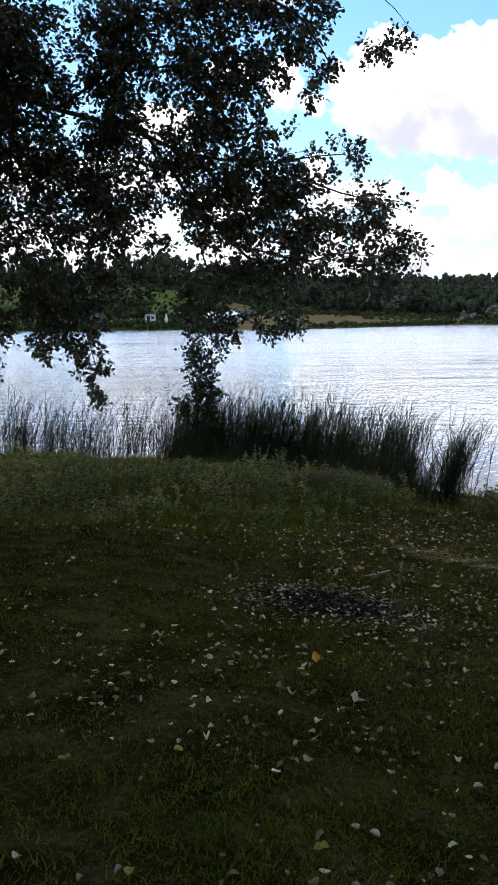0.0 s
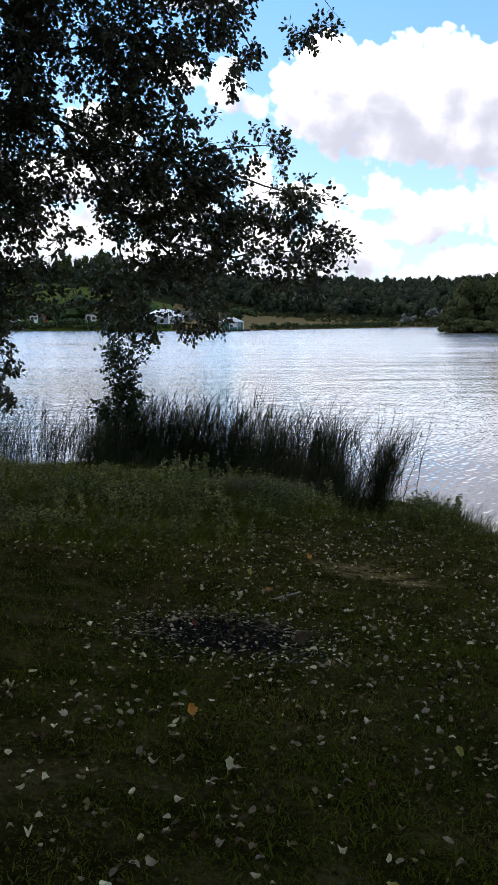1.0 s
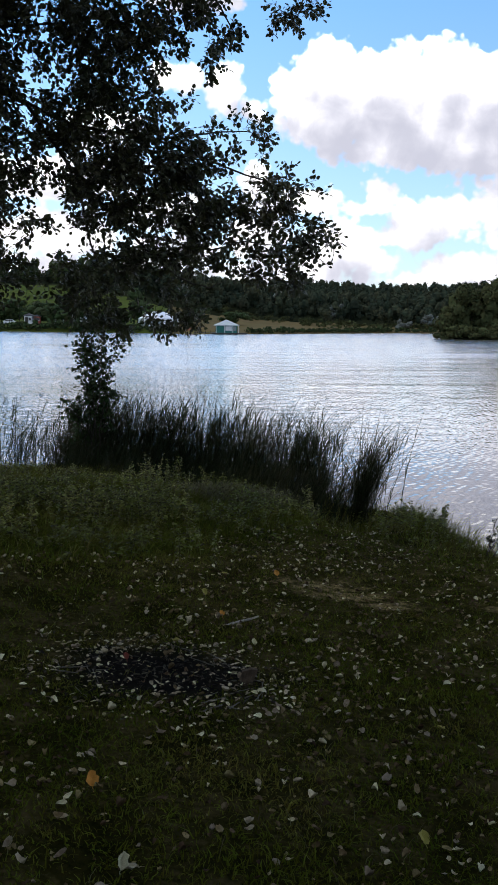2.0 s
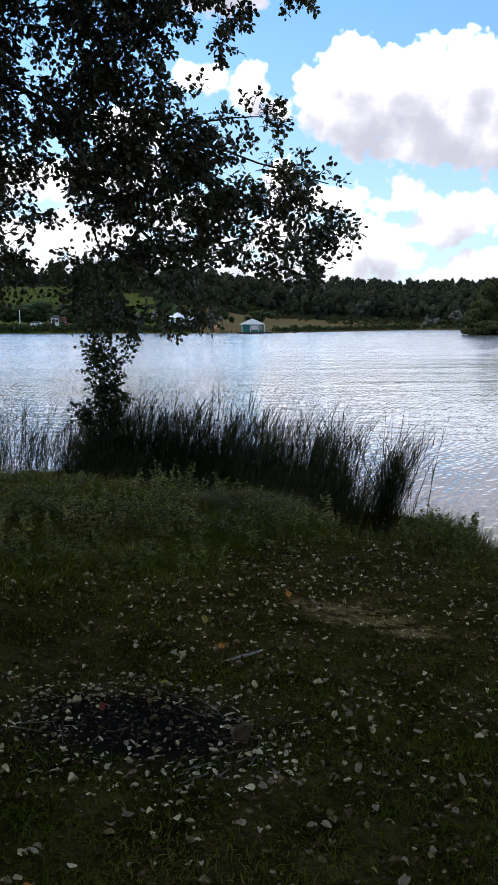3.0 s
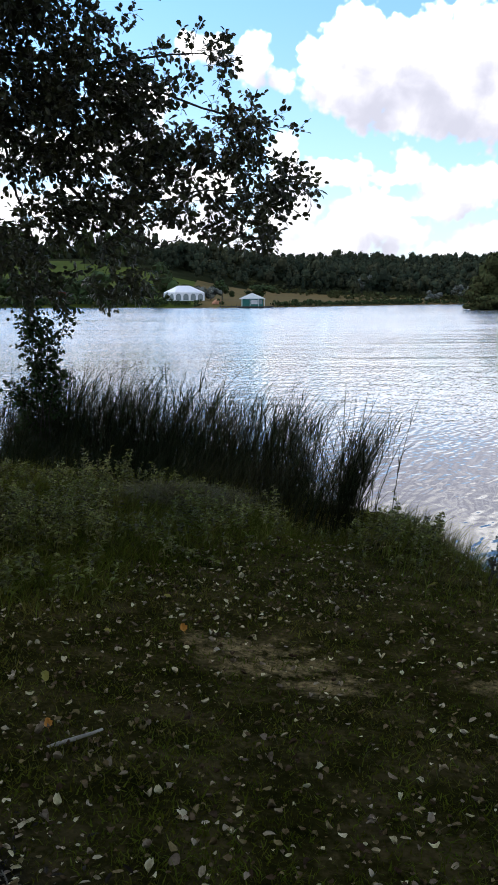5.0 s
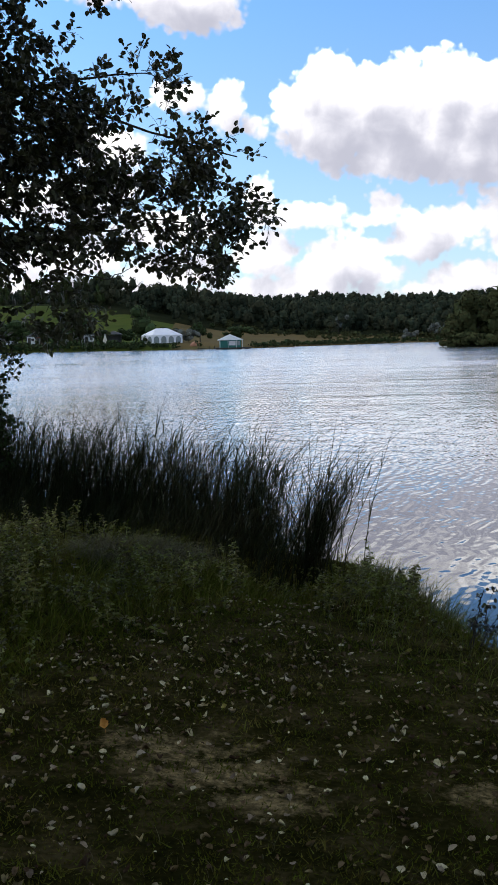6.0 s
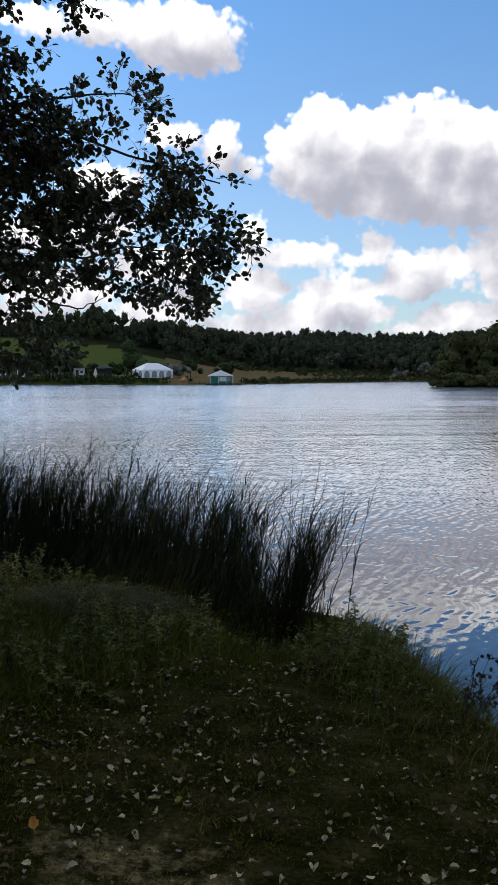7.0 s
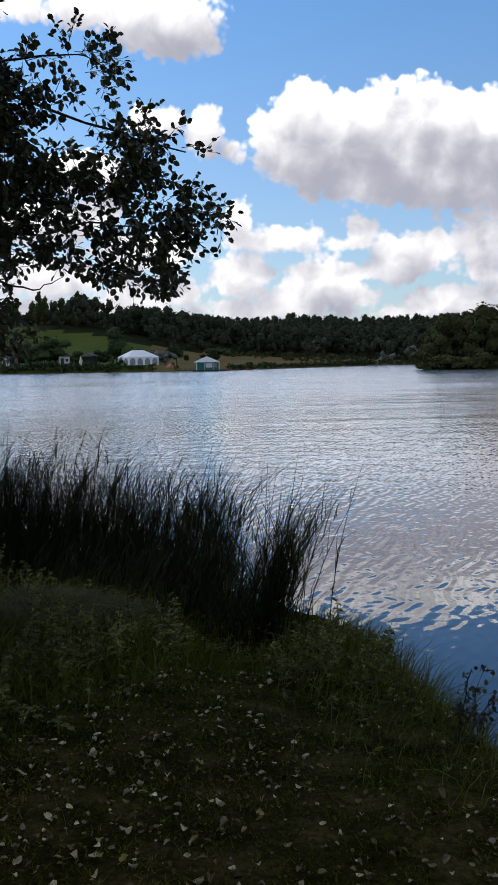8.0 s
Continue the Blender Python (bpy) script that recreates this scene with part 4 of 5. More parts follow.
# ---------------------------------------------------------------- reeds, bush and bank plants
def reed_bed(name, n, place_fn, label, bend=0.2, leafy=4, curve=2.3):
    """Leaning stalks, each with a few long leaves that stand off it and bend over."""
    xy = place_fn(n)
    z = np.maximum(ground_height(xy[:, 0], xy[:, 1]), WATER - 0.35)
    base = np.stack([xy[:, 0], xy[:, 1], z - 0.03], 1)
    tall = (rng.normal(0.8, 0.17, n)).clip(0.35, 1.1) * xy[:, 2]
    lean = np.clip(np.abs(rng.normal(bend, 0.15, n)) + 0.03, 0, 0.62)
    head = np.where(rng.random(n) < 0.66, rng.normal(0.0, 0.55, n), rng.uniform(0, 6.28, n))
    thick = rng.uniform(0.007, 0.012, n)
    shapes = [blades(base, head, lean, tall, thick, 6, curve, 0.05), blades(base, head, lean, tall, thick, 6, curve, 0.05)]
    for k in range(leafy):
        q = rng.uniform(0.12, 0.72, n)
        out = np.stack([np.cos(head), np.sin(head), np.zeros(n)], 1)
        p = base + out * (lean * tall * q ** curve)[:, None]
        p[:, 2] += tall * (q - 0.05 * q ** 3) * np.sqrt(np.maximum(0.15, 1 - (lean * q) ** 2 * 0.4))
        turn = np.where(rng.random(n) < 0.6, rng.normal(0.0, 0.7, n), rng.uniform(0, 6.28, n))
        long = rng.uniform(0.22, 0.55, n) * xy[:, 2] * 0.62 * (1.15 - 0.55 * q)
        shapes.append(blades(p, turn, rng.uniform(0.15, 0.9, n), long, rng.uniform(0.007, 0.014, n), 4, rng.choice([1.3, 2.4]), np.where(rng.random(n) < 0.4, rng.uniform(0.3, 0.8, n), 0.1)))
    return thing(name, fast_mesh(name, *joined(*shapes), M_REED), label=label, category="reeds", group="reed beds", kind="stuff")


def main_reeds(n):
    s = rng.uniform(0, 1, n)
    x = -1.9 + s * 4.6 + rng.normal(0, 0.1, n)
    y = 18.1 - 2.2 * s + rng.normal(0, 0.38, n)
    clump = value_noise(x * 2.2, y * 2.2, 1.0, 5)
    return np.stack([x, y + 0.15, (1.66 + 0.28 * s) * (1 + 0.06 * clump)], 1)


def left_reeds(n):
    x = rng.uniform(-8.5, -1.6, n)
    keep = value_noise(x, x * 0, 0.42, 9) * 0.6 + rng.normal(0, 0.35, n)
    x = np.where(keep < -0.05, x + 0.35, x)
    y = 19.3 + rng.normal(0, 0.35, n) - 0.1 * (x + 4)
    return np.stack([x, y, np.full(n, 1.85)], 1)


def end_reeds(n):
    a, r = rng.uniform(0, 6.28, n), np.abs(rng.normal(0, 0.19, n))
    return np.stack([3.0 + np.cos(a) * r * 1.1, 14.45 + np.sin(a) * r, np.full(n, 1.92)], 1)


def undergrowth(n):
    p = main_reeds(n)
    near = rng.random(n) ** 1.3
    return np.stack([p[:, 0] + 0.12 + rng.normal(0, 0.2, n), p[:, 1] - 0.2 - 1.35 * near, rng.uniform(0.6, 1.15, n) * (1 - 0.35 * near)], 1)


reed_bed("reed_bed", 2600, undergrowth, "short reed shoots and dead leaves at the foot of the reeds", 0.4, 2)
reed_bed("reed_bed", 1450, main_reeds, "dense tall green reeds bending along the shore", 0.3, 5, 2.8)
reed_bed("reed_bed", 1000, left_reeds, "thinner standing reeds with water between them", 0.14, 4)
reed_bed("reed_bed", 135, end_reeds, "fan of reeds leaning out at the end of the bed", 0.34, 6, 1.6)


def young_bush(x, y):
    z = float(ground_height(x, y))
    bush = thing("alder_bush", at=(0, 0, 0), label="slender young alder bush growing out of the reeds", category="bush")
    tops = [((0.0, 0.0, 2.9), 0.018), ((0.42, -0.05, 2.4), 0.015), ((-0.25, 0.1, 2.2), 0.014), ((0.35, 0.15, 1.4), 0.012), ((-0.45, 0, 1.25), 0.012), ((0.15, -0.2, 2.1), 0.012), ((-0.15, -0.1, 2.6), 0.012)]
    starts, ways = [], []
    for tip, r in tops:
        p = wavy((x, y, z - 0.05), (x + tip[0], y + tip[1], z + tip[2]), 8, -0.1, 0.025)
        part("stem", tube(p, np.linspace(r, 0.003, 8), 5), M_BARK, bush, smooth=True)
        k = 62
        s = rng.uniform(0.34, 1.0, k) * 7
        q = np.stack([np.interp(s, np.arange(8), p[:, a]) for a in range(3)], 1)
        w = rng.normal(0, 1, (k, 3)) * np.array([1, 1, 0.5]) + np.array([0, 0, 0.35])
        starts.append(q)
        ways.append(w / np.linalg.norm(w, axis=1)[:, None])
    starts, ways = np.concatenate(starts), np.concatenate(ways)
    lf, st = twig_leaves(starts, ways, rng.uniform(0.1, 0.26, len(starts)), 13, 0.066)
    part("foliage", lf, M_BUSHLEAF, bush)
    tagged(part("branchwork", st, M_BARK, bush), kind="stuff")


young_bush(-1.25, 17.2)


def bank_sprig(x, y, z):
    sprig = thing("alder_sprig", label="small dark sprig with round leaves at the water's edge", category="shrub")
    starts, ways = [], []
    for dx, dy, dz in ((0.18, 0.0, 0.56), (0.1, 0.05, 0.5), (0.27, -0.04, 0.4), (0.04, 0.0, 0.36), (0.24, 0.05, 0.26)):
        p = wavy((x - 0.1, y, z), (x + dx - 0.1, y + dy, z + dz), 5, -0.05, 0.01)
        part("stem", tube(p, np.linspace(0.006, 0.002, 5), 4), M_BARK, sprig)
        for q in p[2:]:
            for _ in range(3):
                starts.append(q)
                w = rng.normal(0, 1, 3) + np.array([0.2, 0, 0.1])
                ways.append(w / np.linalg.norm(w))
    lf, st = twig_leaves(np.array(starts), np.array(ways), rng.uniform(0.03, 0.07, len(starts)), 20, 0.034)
    part("foliage", lf, M_LEAF, sprig)
    tagged(part("branchwork", st, M_BARK, sprig), kind="stuff")


bank_sprig(4.0, 11.2, -1.24)


def scattered(n, x0, x1, y0, y1):
    return rng.uniform(x0, x1, n), rng.uniform(y0, y1, n)


def bare(x, y):
    """1 on worn sand and ash, 0 on turf."""
    out = np.zeros(np.shape(x))
    for k, (cx, cy, rx, ry) in enumerate(SAND + ASH):
        out = np.maximum(out, (0.6 if k < len(SAND) else 0.99) * smooth(np.hypot((x - cx) / rx, (y - cy) / ry) + 0.3 * value_noise(x, y, 0.3, 11), 1.25, 0.7))
    return out


def trodden(x, y):
    """1 where feet on the way to the water have thinned the turf."""
    return smooth(np.hypot((x - 2.5) / 1.7, (y - 10.0) / 1.8) + 0.25 * value_noise(x, y, 0.8, 45), 1.2, 0.6)


def weedy(x, y):
    """How far the tall bank plants have taken over from the short turf."""
    edge = np.interp(x, [-6, -3, -0.7, 0.1, 0.6, 1.0, 1.6, 2.2, 2.8, 3.4], [8.4, 8.7, 9.0, 9.4, 9.8, 11.0, 11.8, 12.5, 13.2, 14.2])
    return smooth(y - edge + 0.5 * value_noise(x, y, 1.0, 4), -1.2, 0.7)


def turf():
    n = 122000
    y = 1.7 + 12.8 * rng.random(n) ** 1.1
    x = np.where(rng.random(n) < 0.8, rng.normal(0.9 + 0.09 * y, 1.0 + 0.12 * y, n), rng.uniform(-8, 6, n))
    d = inland(x, y)
    keep = (d > 0.12) & (rng.random(n) > bare(x, y)) & (rng.random(n) > 0.14 - 0.34 * value_noise(x, y, 0.35, 6) - 0.2 * value_noise(x, y, 1.2, 26) + 0.1 * trodden(x, y))
    x, y = x[keep], y[keep]
    for near in (True, False):
        pick = (y < 6.5) == near
        px, py, k = x[pick], y[pick], 3 if near else 2
        X, Y = np.repeat(px, k) + rng.normal(0, 0.016, len(px) * k), np.repeat(py, k) + rng.normal(0, 0.016, len(px) * k)
        m = len(X)
        tall = rng.uniform(0.012, 0.035, m) * (1 + 0.35 * value_noise(X, Y, 0.9, 8)) + 0.06 * weedy(X, Y) + np.where(rng.random(m) < 0.05, 0.028, 0)
        v, f = blades(np.stack([X, Y, ground_height(X, Y) - 0.004], 1), rng.uniform(0, 6.28, m), rng.uniform(0.3, 1.6, m), tall, rng.uniform(0.0035, 0.008, m) * (1 if near else 1.45), 2 if near else 1)
        thing("turf", fast_mesh("turf", v, f, M_GRASS), label="short uneven turf on the shaded bank" if near else "short turf running down to the bank plants", category="grass", kind="stuff")
    n = 6000
    x, y = scattered(n, -6, 4.8, 0.5, 13)
    keep = (inland(x, y) > 0.2) & (value_noise(x, y, 1.1, 21) > -0.1)
    x, y = x[keep], y[keep]
    v, f = blades(np.stack([x, y, ground_height(x, y)], 1), rng.uniform(0, 6.28, len(x)), rng.uniform(0.6, 1.4, len(x)), rng.uniform(0.03, 0.1, len(x)), rng.uniform(0.002, 0.004, len(x)), 3)
    thing("dry_grass", fast_mesh("dry_grass", v, f, M_DRYGRASS), label="pale dead grass stalks lying through the turf", category="grass", kind="stuff")


def bank_grass():
    n = 24000
    x, y = scattered(n, -8, 4.6, 8, 18.6)
    d = inland(x, y)
    hum = np.exp(-((x - 3.6) / 0.6) ** 2 - ((y - 12.9) / 1.6) ** 2) * 1.3 + np.exp(-((x - 1.15) / 0.6) ** 2 - ((y - 13.9) / 0.7) ** 2)
    lip = smooth(d, 1.1, 0.2)
    want = np.clip(weedy(x, y) * 0.75 + hum + lip * 0.8, 0, 1)
    keep = (d > -0.05) & (rng.random(n) < want)
    x, y, hum, lip = x[keep], y[keep], hum[keep], lip[keep]
    n, k = len(x), 2
    X, Y = np.repeat(x, k) + rng.normal(0, 0.03, n * k), np.repeat(y, k) + rng.normal(0, 0.03, n * k)
    tall = rng.uniform(0.12, 0.36, n * k) * (1 + 0.5 * np.repeat(np.clip(hum - 0.5 * lip, -0.3, 0.5), k)) * (1 + 0.35 * value_noise(X, Y, 0.45, 31)) * (1 - 0.2 * smooth(X, 0.2, -1.6))
    v, f = blades(np.stack([X, Y, ground_height(X, Y) - 0.01], 1), rng.normal(-0.4, 1.3, n * k), rng.uniform(0.3, 1.3, n * k), tall, rng.uniform(0.0045, 0.009, n * k), 3, 1.8, 0.3)
    thing("bank_grass", fast_mesh("bank_grass", v, f, M_LONGGRASS), label="long drooping grass on the edge of the bank", category="grass", kind="stuff")
    dry = (rng.random(n) < 0.16) & (hum + lip > 0.3)
    X, Y = x[dry] + rng.normal(0, 0.03, dry.sum()), y[dry]
    m = len(X)
    v, f = blades(np.stack([X, Y, ground_height(X, Y) - 0.01], 1), rng.normal(-0.2, 1.2, m), rng.uniform(0.5, 1.4, m), rng.uniform(0.15, 0.42, m), rng.uniform(0.003, 0.007, m), 4, 1.7, 0.4)
    thing("bank_grass", fast_mesh("bank_grass", v, f, M_DRYGRASS), label="dead straw-coloured blades through the bank grass", category="grass", kind="stuff")


def herb(px, py, pz, h):
    """One leafy herb: a leaning stem with paired leaves that shorten towards the tip; returns (leaf shape, stem shape)."""
    tip = np.array([px + rng.normal(0, 0.16 * h), py + rng.normal(0, 0.16 * h), pz + h])
    mid = (np.array([px, py, pz]) + tip) / 2 + np.array([rng.normal(0, 0.03), rng.normal(0, 0.03), 0.03])
    path = np.stack([[px, py, pz - 0.02], mid, tip])
    k = int(9 + h * 40)
    s = np.sort(rng.uniform(0.15, 1, k))
    at = np.stack([np.interp(s * 2, [0, 1, 2], path[:, a]) for a in range(3)], 1)
    a = np.arange(k) * 2.4 + rng.normal(0, 0.5, k)
    along = np.stack([np.cos(a), np.sin(a), rng.normal(0.25, 0.35, k)], 1)
    roll = np.stack([rng.normal(0, 0.4, k), rng.normal(0, 0.4, k), np.ones(k)], 1)
    size = rng.uniform(0.03, 0.075, k) * (1.15 - 0.55 * s)
    return leaves(at, along, size, 0.44, 0.25, 0.3, roll), tube(path, [0.004, 0.003, 0.0015], 3)


def weeds():
    """Leafy herbs between turf and reeds, in clumps of uneven height."""
    n = 8600
    x, y = scattered(n, -7, 3.9, 7.4, 18.2)
    hump = np.exp(-((x - 3.5) / 0.5) ** 2 - ((y - 12.9) / 1.2) ** 2)
    keep = (inland(x, y) > 0.2) & (rng.random(n) < np.maximum(weedy(x, y), 0.8 * hump) * (0.4 + 0.8 * value_noise(x, y, 0.7, 14)) * smooth(y - np.interp(x, [-6, -1.5, 1.0], [3.6, 2.4, 0]), 15.4, 13.4))
    x, y = x[keep], y[keep]
    rise = 0.5 + 0.5 * value_noise(x, y, 0.75, 33)
    h = (0.1 + 0.52 * rise ** 1.5 * rng.uniform(0.5, 1.15, len(x))) * (0.35 + 0.65 * weedy(x, y)) * (1 - 0.35 * hump[keep]) * (1 - 0.25 * smooth(x, 0.2, -1.6))
    shapes = [herb(*q) for q in zip(x, y, ground_height(x, y), h)]
    thing("bank_herbs", fast_mesh("bank_herbs", *joined(*[q[0] for q in shapes], *[q[1] for q in shapes]), M_WEED), label="low leafy weeds along the top of the bank", category="weeds", kind="stuff")


def weed_plant(x, y, h):
    """A tall herb that stands out above the rest."""
    z = float(ground_height(x, y))
    plant = thing("weed_plant", label="tall leafy weed standing out of the bank herbs", category="weed", group="tall weeds on the bank")
    foliage = []
    for _ in range(3):
        lf, st = herb(x + rng.normal(0, 0.04), y + rng.normal(0, 0.04), z, h * rng.uniform(0.65, 1.0))
        foliage.append(lf)
        part("stem", st, M_WEED, plant)
    part("foliage", joined(*foliage), M_WEED, plant)


def lip_blades():
    """Long single blades that arch over the water from the edge of the bank."""
    n = 900
    y = rng.uniform(10.2, 14.6, n)
    x = np.interp(y, [10.4, 12.4, 14.0, 15.0], [4.58, 4.32, 4.15, 3.95]) - 0.12 - np.abs(rng.normal(0, 0.22, n))
    keep = value_noise(x, y, 0.3, 41) > -0.15
    x, y = x[keep], y[keep]
    m = len(x)
    v, f = blades(np.stack([x, y, ground_height(x, y) - 0.02], 1), rng.normal(0.2, 0.7, m), rng.uniform(0.2, 1.0, m), 0.12 + 0.4 * rng.random(m) ** 2.2, rng.uniform(0.004, 0.008, m), 5, 2.0, 0.2)
    thing("edge_grass", fast_mesh("edge_grass", v, f, M_LONGGRASS), label="long grass blades arching over the water's edge", category="grass", kind="stuff")


def tussock(x, y):
    n = 900
    a, r = rng.uniform(0, 6.28, n), np.sqrt(rng.random(n)) * 0.24
    X, Y = x + np.cos(a) * r, y + np.sin(a) * r
    v, f = blades(np.stack([X, Y, ground_height(X, Y) - 0.02], 1), a + rng.normal(0, 0.4, n), rng.uniform(0.5, 1.5, n), rng.uniform(0.24, 0.48, n), rng.uniform(0.004, 0.009, n), 5, 1.7, 0.6)
    thing("grass_tussock", fast_mesh("grass_tussock", v, f, M_DRYGRASS), label="rounded tussock of half-dry grass before the reeds", category="grass", kind="stuff")


tussock(1.1, 13.6)
tussock(1.45, 13.8)
tussock(0.8, 13.85)
turf()
bank_grass()
weeds()
lip_blades()
for k in range(46):
    wx = rng.uniform(-4.2, 2.4)
    weed_plant(wx, float(np.interp(wx, [-6, 0, 1, 2.5], [9.2, 9.9, 11.4, 13.4])) + rng.uniform(-0.5, 2.4), rng.uniform(0.25, 0.5))
for k in range(16):
    weed_plant(rng.uniform(2.9, 3.7), rng.uniform(12.0, 13.9), rng.uniform(0.24, 0.44))


# ---------------------------------------------------------------- fallen leaves and litter
def litter_places(n):
    y = rng.uniform(-2.5, 13.3, n)
    x = np.where(rng.random(n) < 0.7, rng.normal(1.2, 2.0, n), rng.uniform(-8, 6, n))
    want = 0.42 + 0.6 * value_noise(x, y, 0.75, 17) + 0.3 * value_noise(x, y, 0.22, 18) + 0.25 * smooth(x, -1.5, 1.5)
    keep = (rng.random(n) < want) & (inland(x, y) > 0.3) & (weedy(x, y) < 0.6) & (rng.random(n) > 0.4 * smooth(np.hypot((x - 0.51) / 0.6, (y - 6.12) / 0.5), 0.9, 0.5))
    return x[keep], y[keep]


def curled_leaves(at, size):
    """Broad dry leaves, cupped and curled at the ends; returns (verts, quads)."""
    n = len(at)
    a = rng.uniform(0, 6.28, n)
    tip, cup, curl = rng.normal(0, 0.25, n), rng.normal(0.7, 0.6, n), rng.normal(0.5, 0.9, n)
    wide = rng.uniform(0.28, 0.48, n)
    v = np.empty((n, 4, 3, 3))
    for i, (s, half) in enumerate(((-0.5, 0.45), (-0.2, 1.0), (0.18, 0.95), (0.5, 0.35))):
        for j, c in enumerate((-1, 0, 1)):
            w = c * half * wide * rng.uniform(0.8, 1.15, n)
            u = s + rng.normal(0, 0.03, n)
            h = cup * abs(c) * half * wide + curl * s * s + tip * s + 0.04 * rng.normal(0, 1, n)
            v[:, i, j] = at + (np.stack([np.cos(a) * u - np.sin(a) * w, np.sin(a) * u + np.cos(a) * w, h], 1)) * size[:, None]
    q = np.array([[i * 3 + j, i * 3 + j + 1, i * 3 + j + 4, i * 3 + j + 3] for i in range(3) for j in range(2)])
    f = (np.arange(n) * 12)[:, None, None] + q[None]
    return v.reshape(-1, 3), f.reshape(-1, 4)


def litter(n, mat, lo, hi, label):
    x, y = litter_places(n)
    v, f = curled_leaves(np.stack([x, y, ground_height(x, y) + rng.uniform(0.008, 0.028, len(x))], 1), lo + (hi - lo) * rng.random(len(x)) ** 1.5)
    thing("leaf_litter", fast_mesh("leaf_litter", v, f, mat, smooth=True), label=label, category="fallen leaves", kind="stuff")


litter(7000, M_PALELEAF, 0.014, 0.046, "small pale dry leaves strewn over the turf")
litter(17000, M_BROWNLEAF, 0.012, 0.04, "small brown dry leaves strewn over the turf")


def leaf_mesh(curl, fold, wide, mat):
    """One broad leaf with a raised midrib, crinkled margins and a stalk."""
    rows, cols = 7, 5
    v, f = [], []
    for i in range(rows):
        s = i / (rows - 1)
        half = wide * 0.5 * math.sin(math.pi * (0.04 + 0.93 * s) ** 0.85) ** 0.7
        for j in range(cols):
            c = (j - 2) / 2
            v.append((c * half * rng.uniform(0.7, 1.2) + rng.normal(0, 0.03), s - 0.5 + rng.normal(0, 0.02), fold * abs(c) * half * 2 + curl * (s - 0.4) ** 2 + 0.05 * math.sin(7 * s + 4 * c) + rng.normal(0, 0.03)))
    for i in range(rows - 1):
        for j in range(cols - 1):
            q = i * cols + j
            f.append((q, q + 1, q + cols + 1, q + cols))
    sv, sf = tube([(0, -0.48, 0.02), (0.03, -0.7, 0.05), (0.02, -0.9, 0.03)], [0.02, 0.014, 0.012], 4)
    shape = joined((np.array(v), np.array(f)), (sv, sf))
    return fast_mesh("fallen_leaf", shape[0], shape[1], mat, smooth=True)


LEAF_SHAPES = [leaf_mesh(c, d, w, M_ONELEAF) for c, d, w in ((0.5, 0.35, 0.75), (-0.6, 0.2, 0.85), (0.9, 0.6, 0.7), (0.3, -0.3, 0.8))]
LEAF_GOLD = leaf_mesh(0.6, 0.4, 0.75, M_YELLOW)
LEAF_RUST = leaf_mesh(0.6, 0.4, 0.8, M_ORANGE)


def fallen_leaf(mesh, x, y, size, label, lift=0.022, tilt=None):
    ob = thing("fallen_leaf", mesh, label=label, category="leaf", group="fallen leaves on the bank")
    ob.matrix_world = pose(x, y, float(ground_height(x, y)) + lift, rng.normal(0, 14) if tilt is None else tilt, rng.normal(0, 14), rng.uniform(0, 360) if tilt is None else 12) @ Matrix.Diagonal((size, size, size, 1))


lx, ly = litter_places(1000)
for px, py in list(zip(lx, ly))[:170]:
    fallen_leaf(LEAF_SHAPES[int(rng.integers(0, 4))], float(px), float(py), float(rng.uniform(0.03, 0.05)), "curled pale grey fallen leaf lying in the turf")
fallen_leaf(LEAF_RUST, 0.32, 4.66, 0.06, "bright orange fallen leaf lying in the turf", 0.035, 38)
fallen_leaf(LEAF_RUST, 0.85, 7.5, 0.05, "small orange fallen leaf lying in the turf", 0.03, 30)
fallen_leaf(LEAF_RUST, 1.36, 9.16, 0.06, "small orange fallen leaf lying in the turf", 0.03, 30)
fallen_leaf(LEAF_SHAPES[2], 0.48, 4.13, 0.055, "large pale fallen leaf standing on edge in the turf", 0.035, 40)
fallen_leaf(LEAF_GOLD, 0.73, 8.01, 0.062, "yellow fallen leaf lying in the turf", 0.03, 35)
fallen_leaf(LEAF_GOLD, 3.37, 10.94, 0.07, "yellow-green fallen leaf lying in the turf")
fallen_leaf(LEAF_GOLD, 1.54, 4.47, 0.055, "yellow-green fallen leaf lying in the turf", 0.03, 30)
for px, py in ((-0.72, 3.15), (0.24, 2.65), (-0.35, 2.4), (1.0, 3.3), (2.0, 9.5), (1.2, 9.9), (2.6, 10.0), (-0.3, 3.3), (1.9, 5.6), (0.9, 9.0)):
    fallen_leaf(LEAF_GOLD, px, py, 0.05, "small yellowed fallen leaf lying in the turf")


def stick(x, y, length, turn, r, name="stick", label="pale weathered stick lying on the ground", mat=M_STICK):
    p = wavy((-length / 2, 0, 0), (length / 2, 0.02, 0), 6, 0, 0.012 * length)
    ob = thing(name, fast_mesh(name, *tube(p, np.linspace(r, r * 0.5, 6), 6), mat, smooth=True), label=label, category="stick", group="sticks round the fire place")
    ob.matrix_world = pose(x, y, float(ground_height(x, y)) + r + 0.008, 0, rng.normal(0, 3), turn)


stick(1.0, 7.37, 0.26, 28, 0.012, mat=M_PALESTICK)
for _ in range(34):
    a, r = rng.uniform(0, 6.28), rng.normal(0.95, 0.2)
    stick(0.51 + 0.6 * r * math.cos(a), 6.15 + 0.52 * r * math.sin(a), rng.uniform(0.05, 0.2), math.degrees(a) + 90 + rng.normal(0, 35), rng.uniform(0.002, 0.005), "twig", "thin grey twig lying by the old fire place")

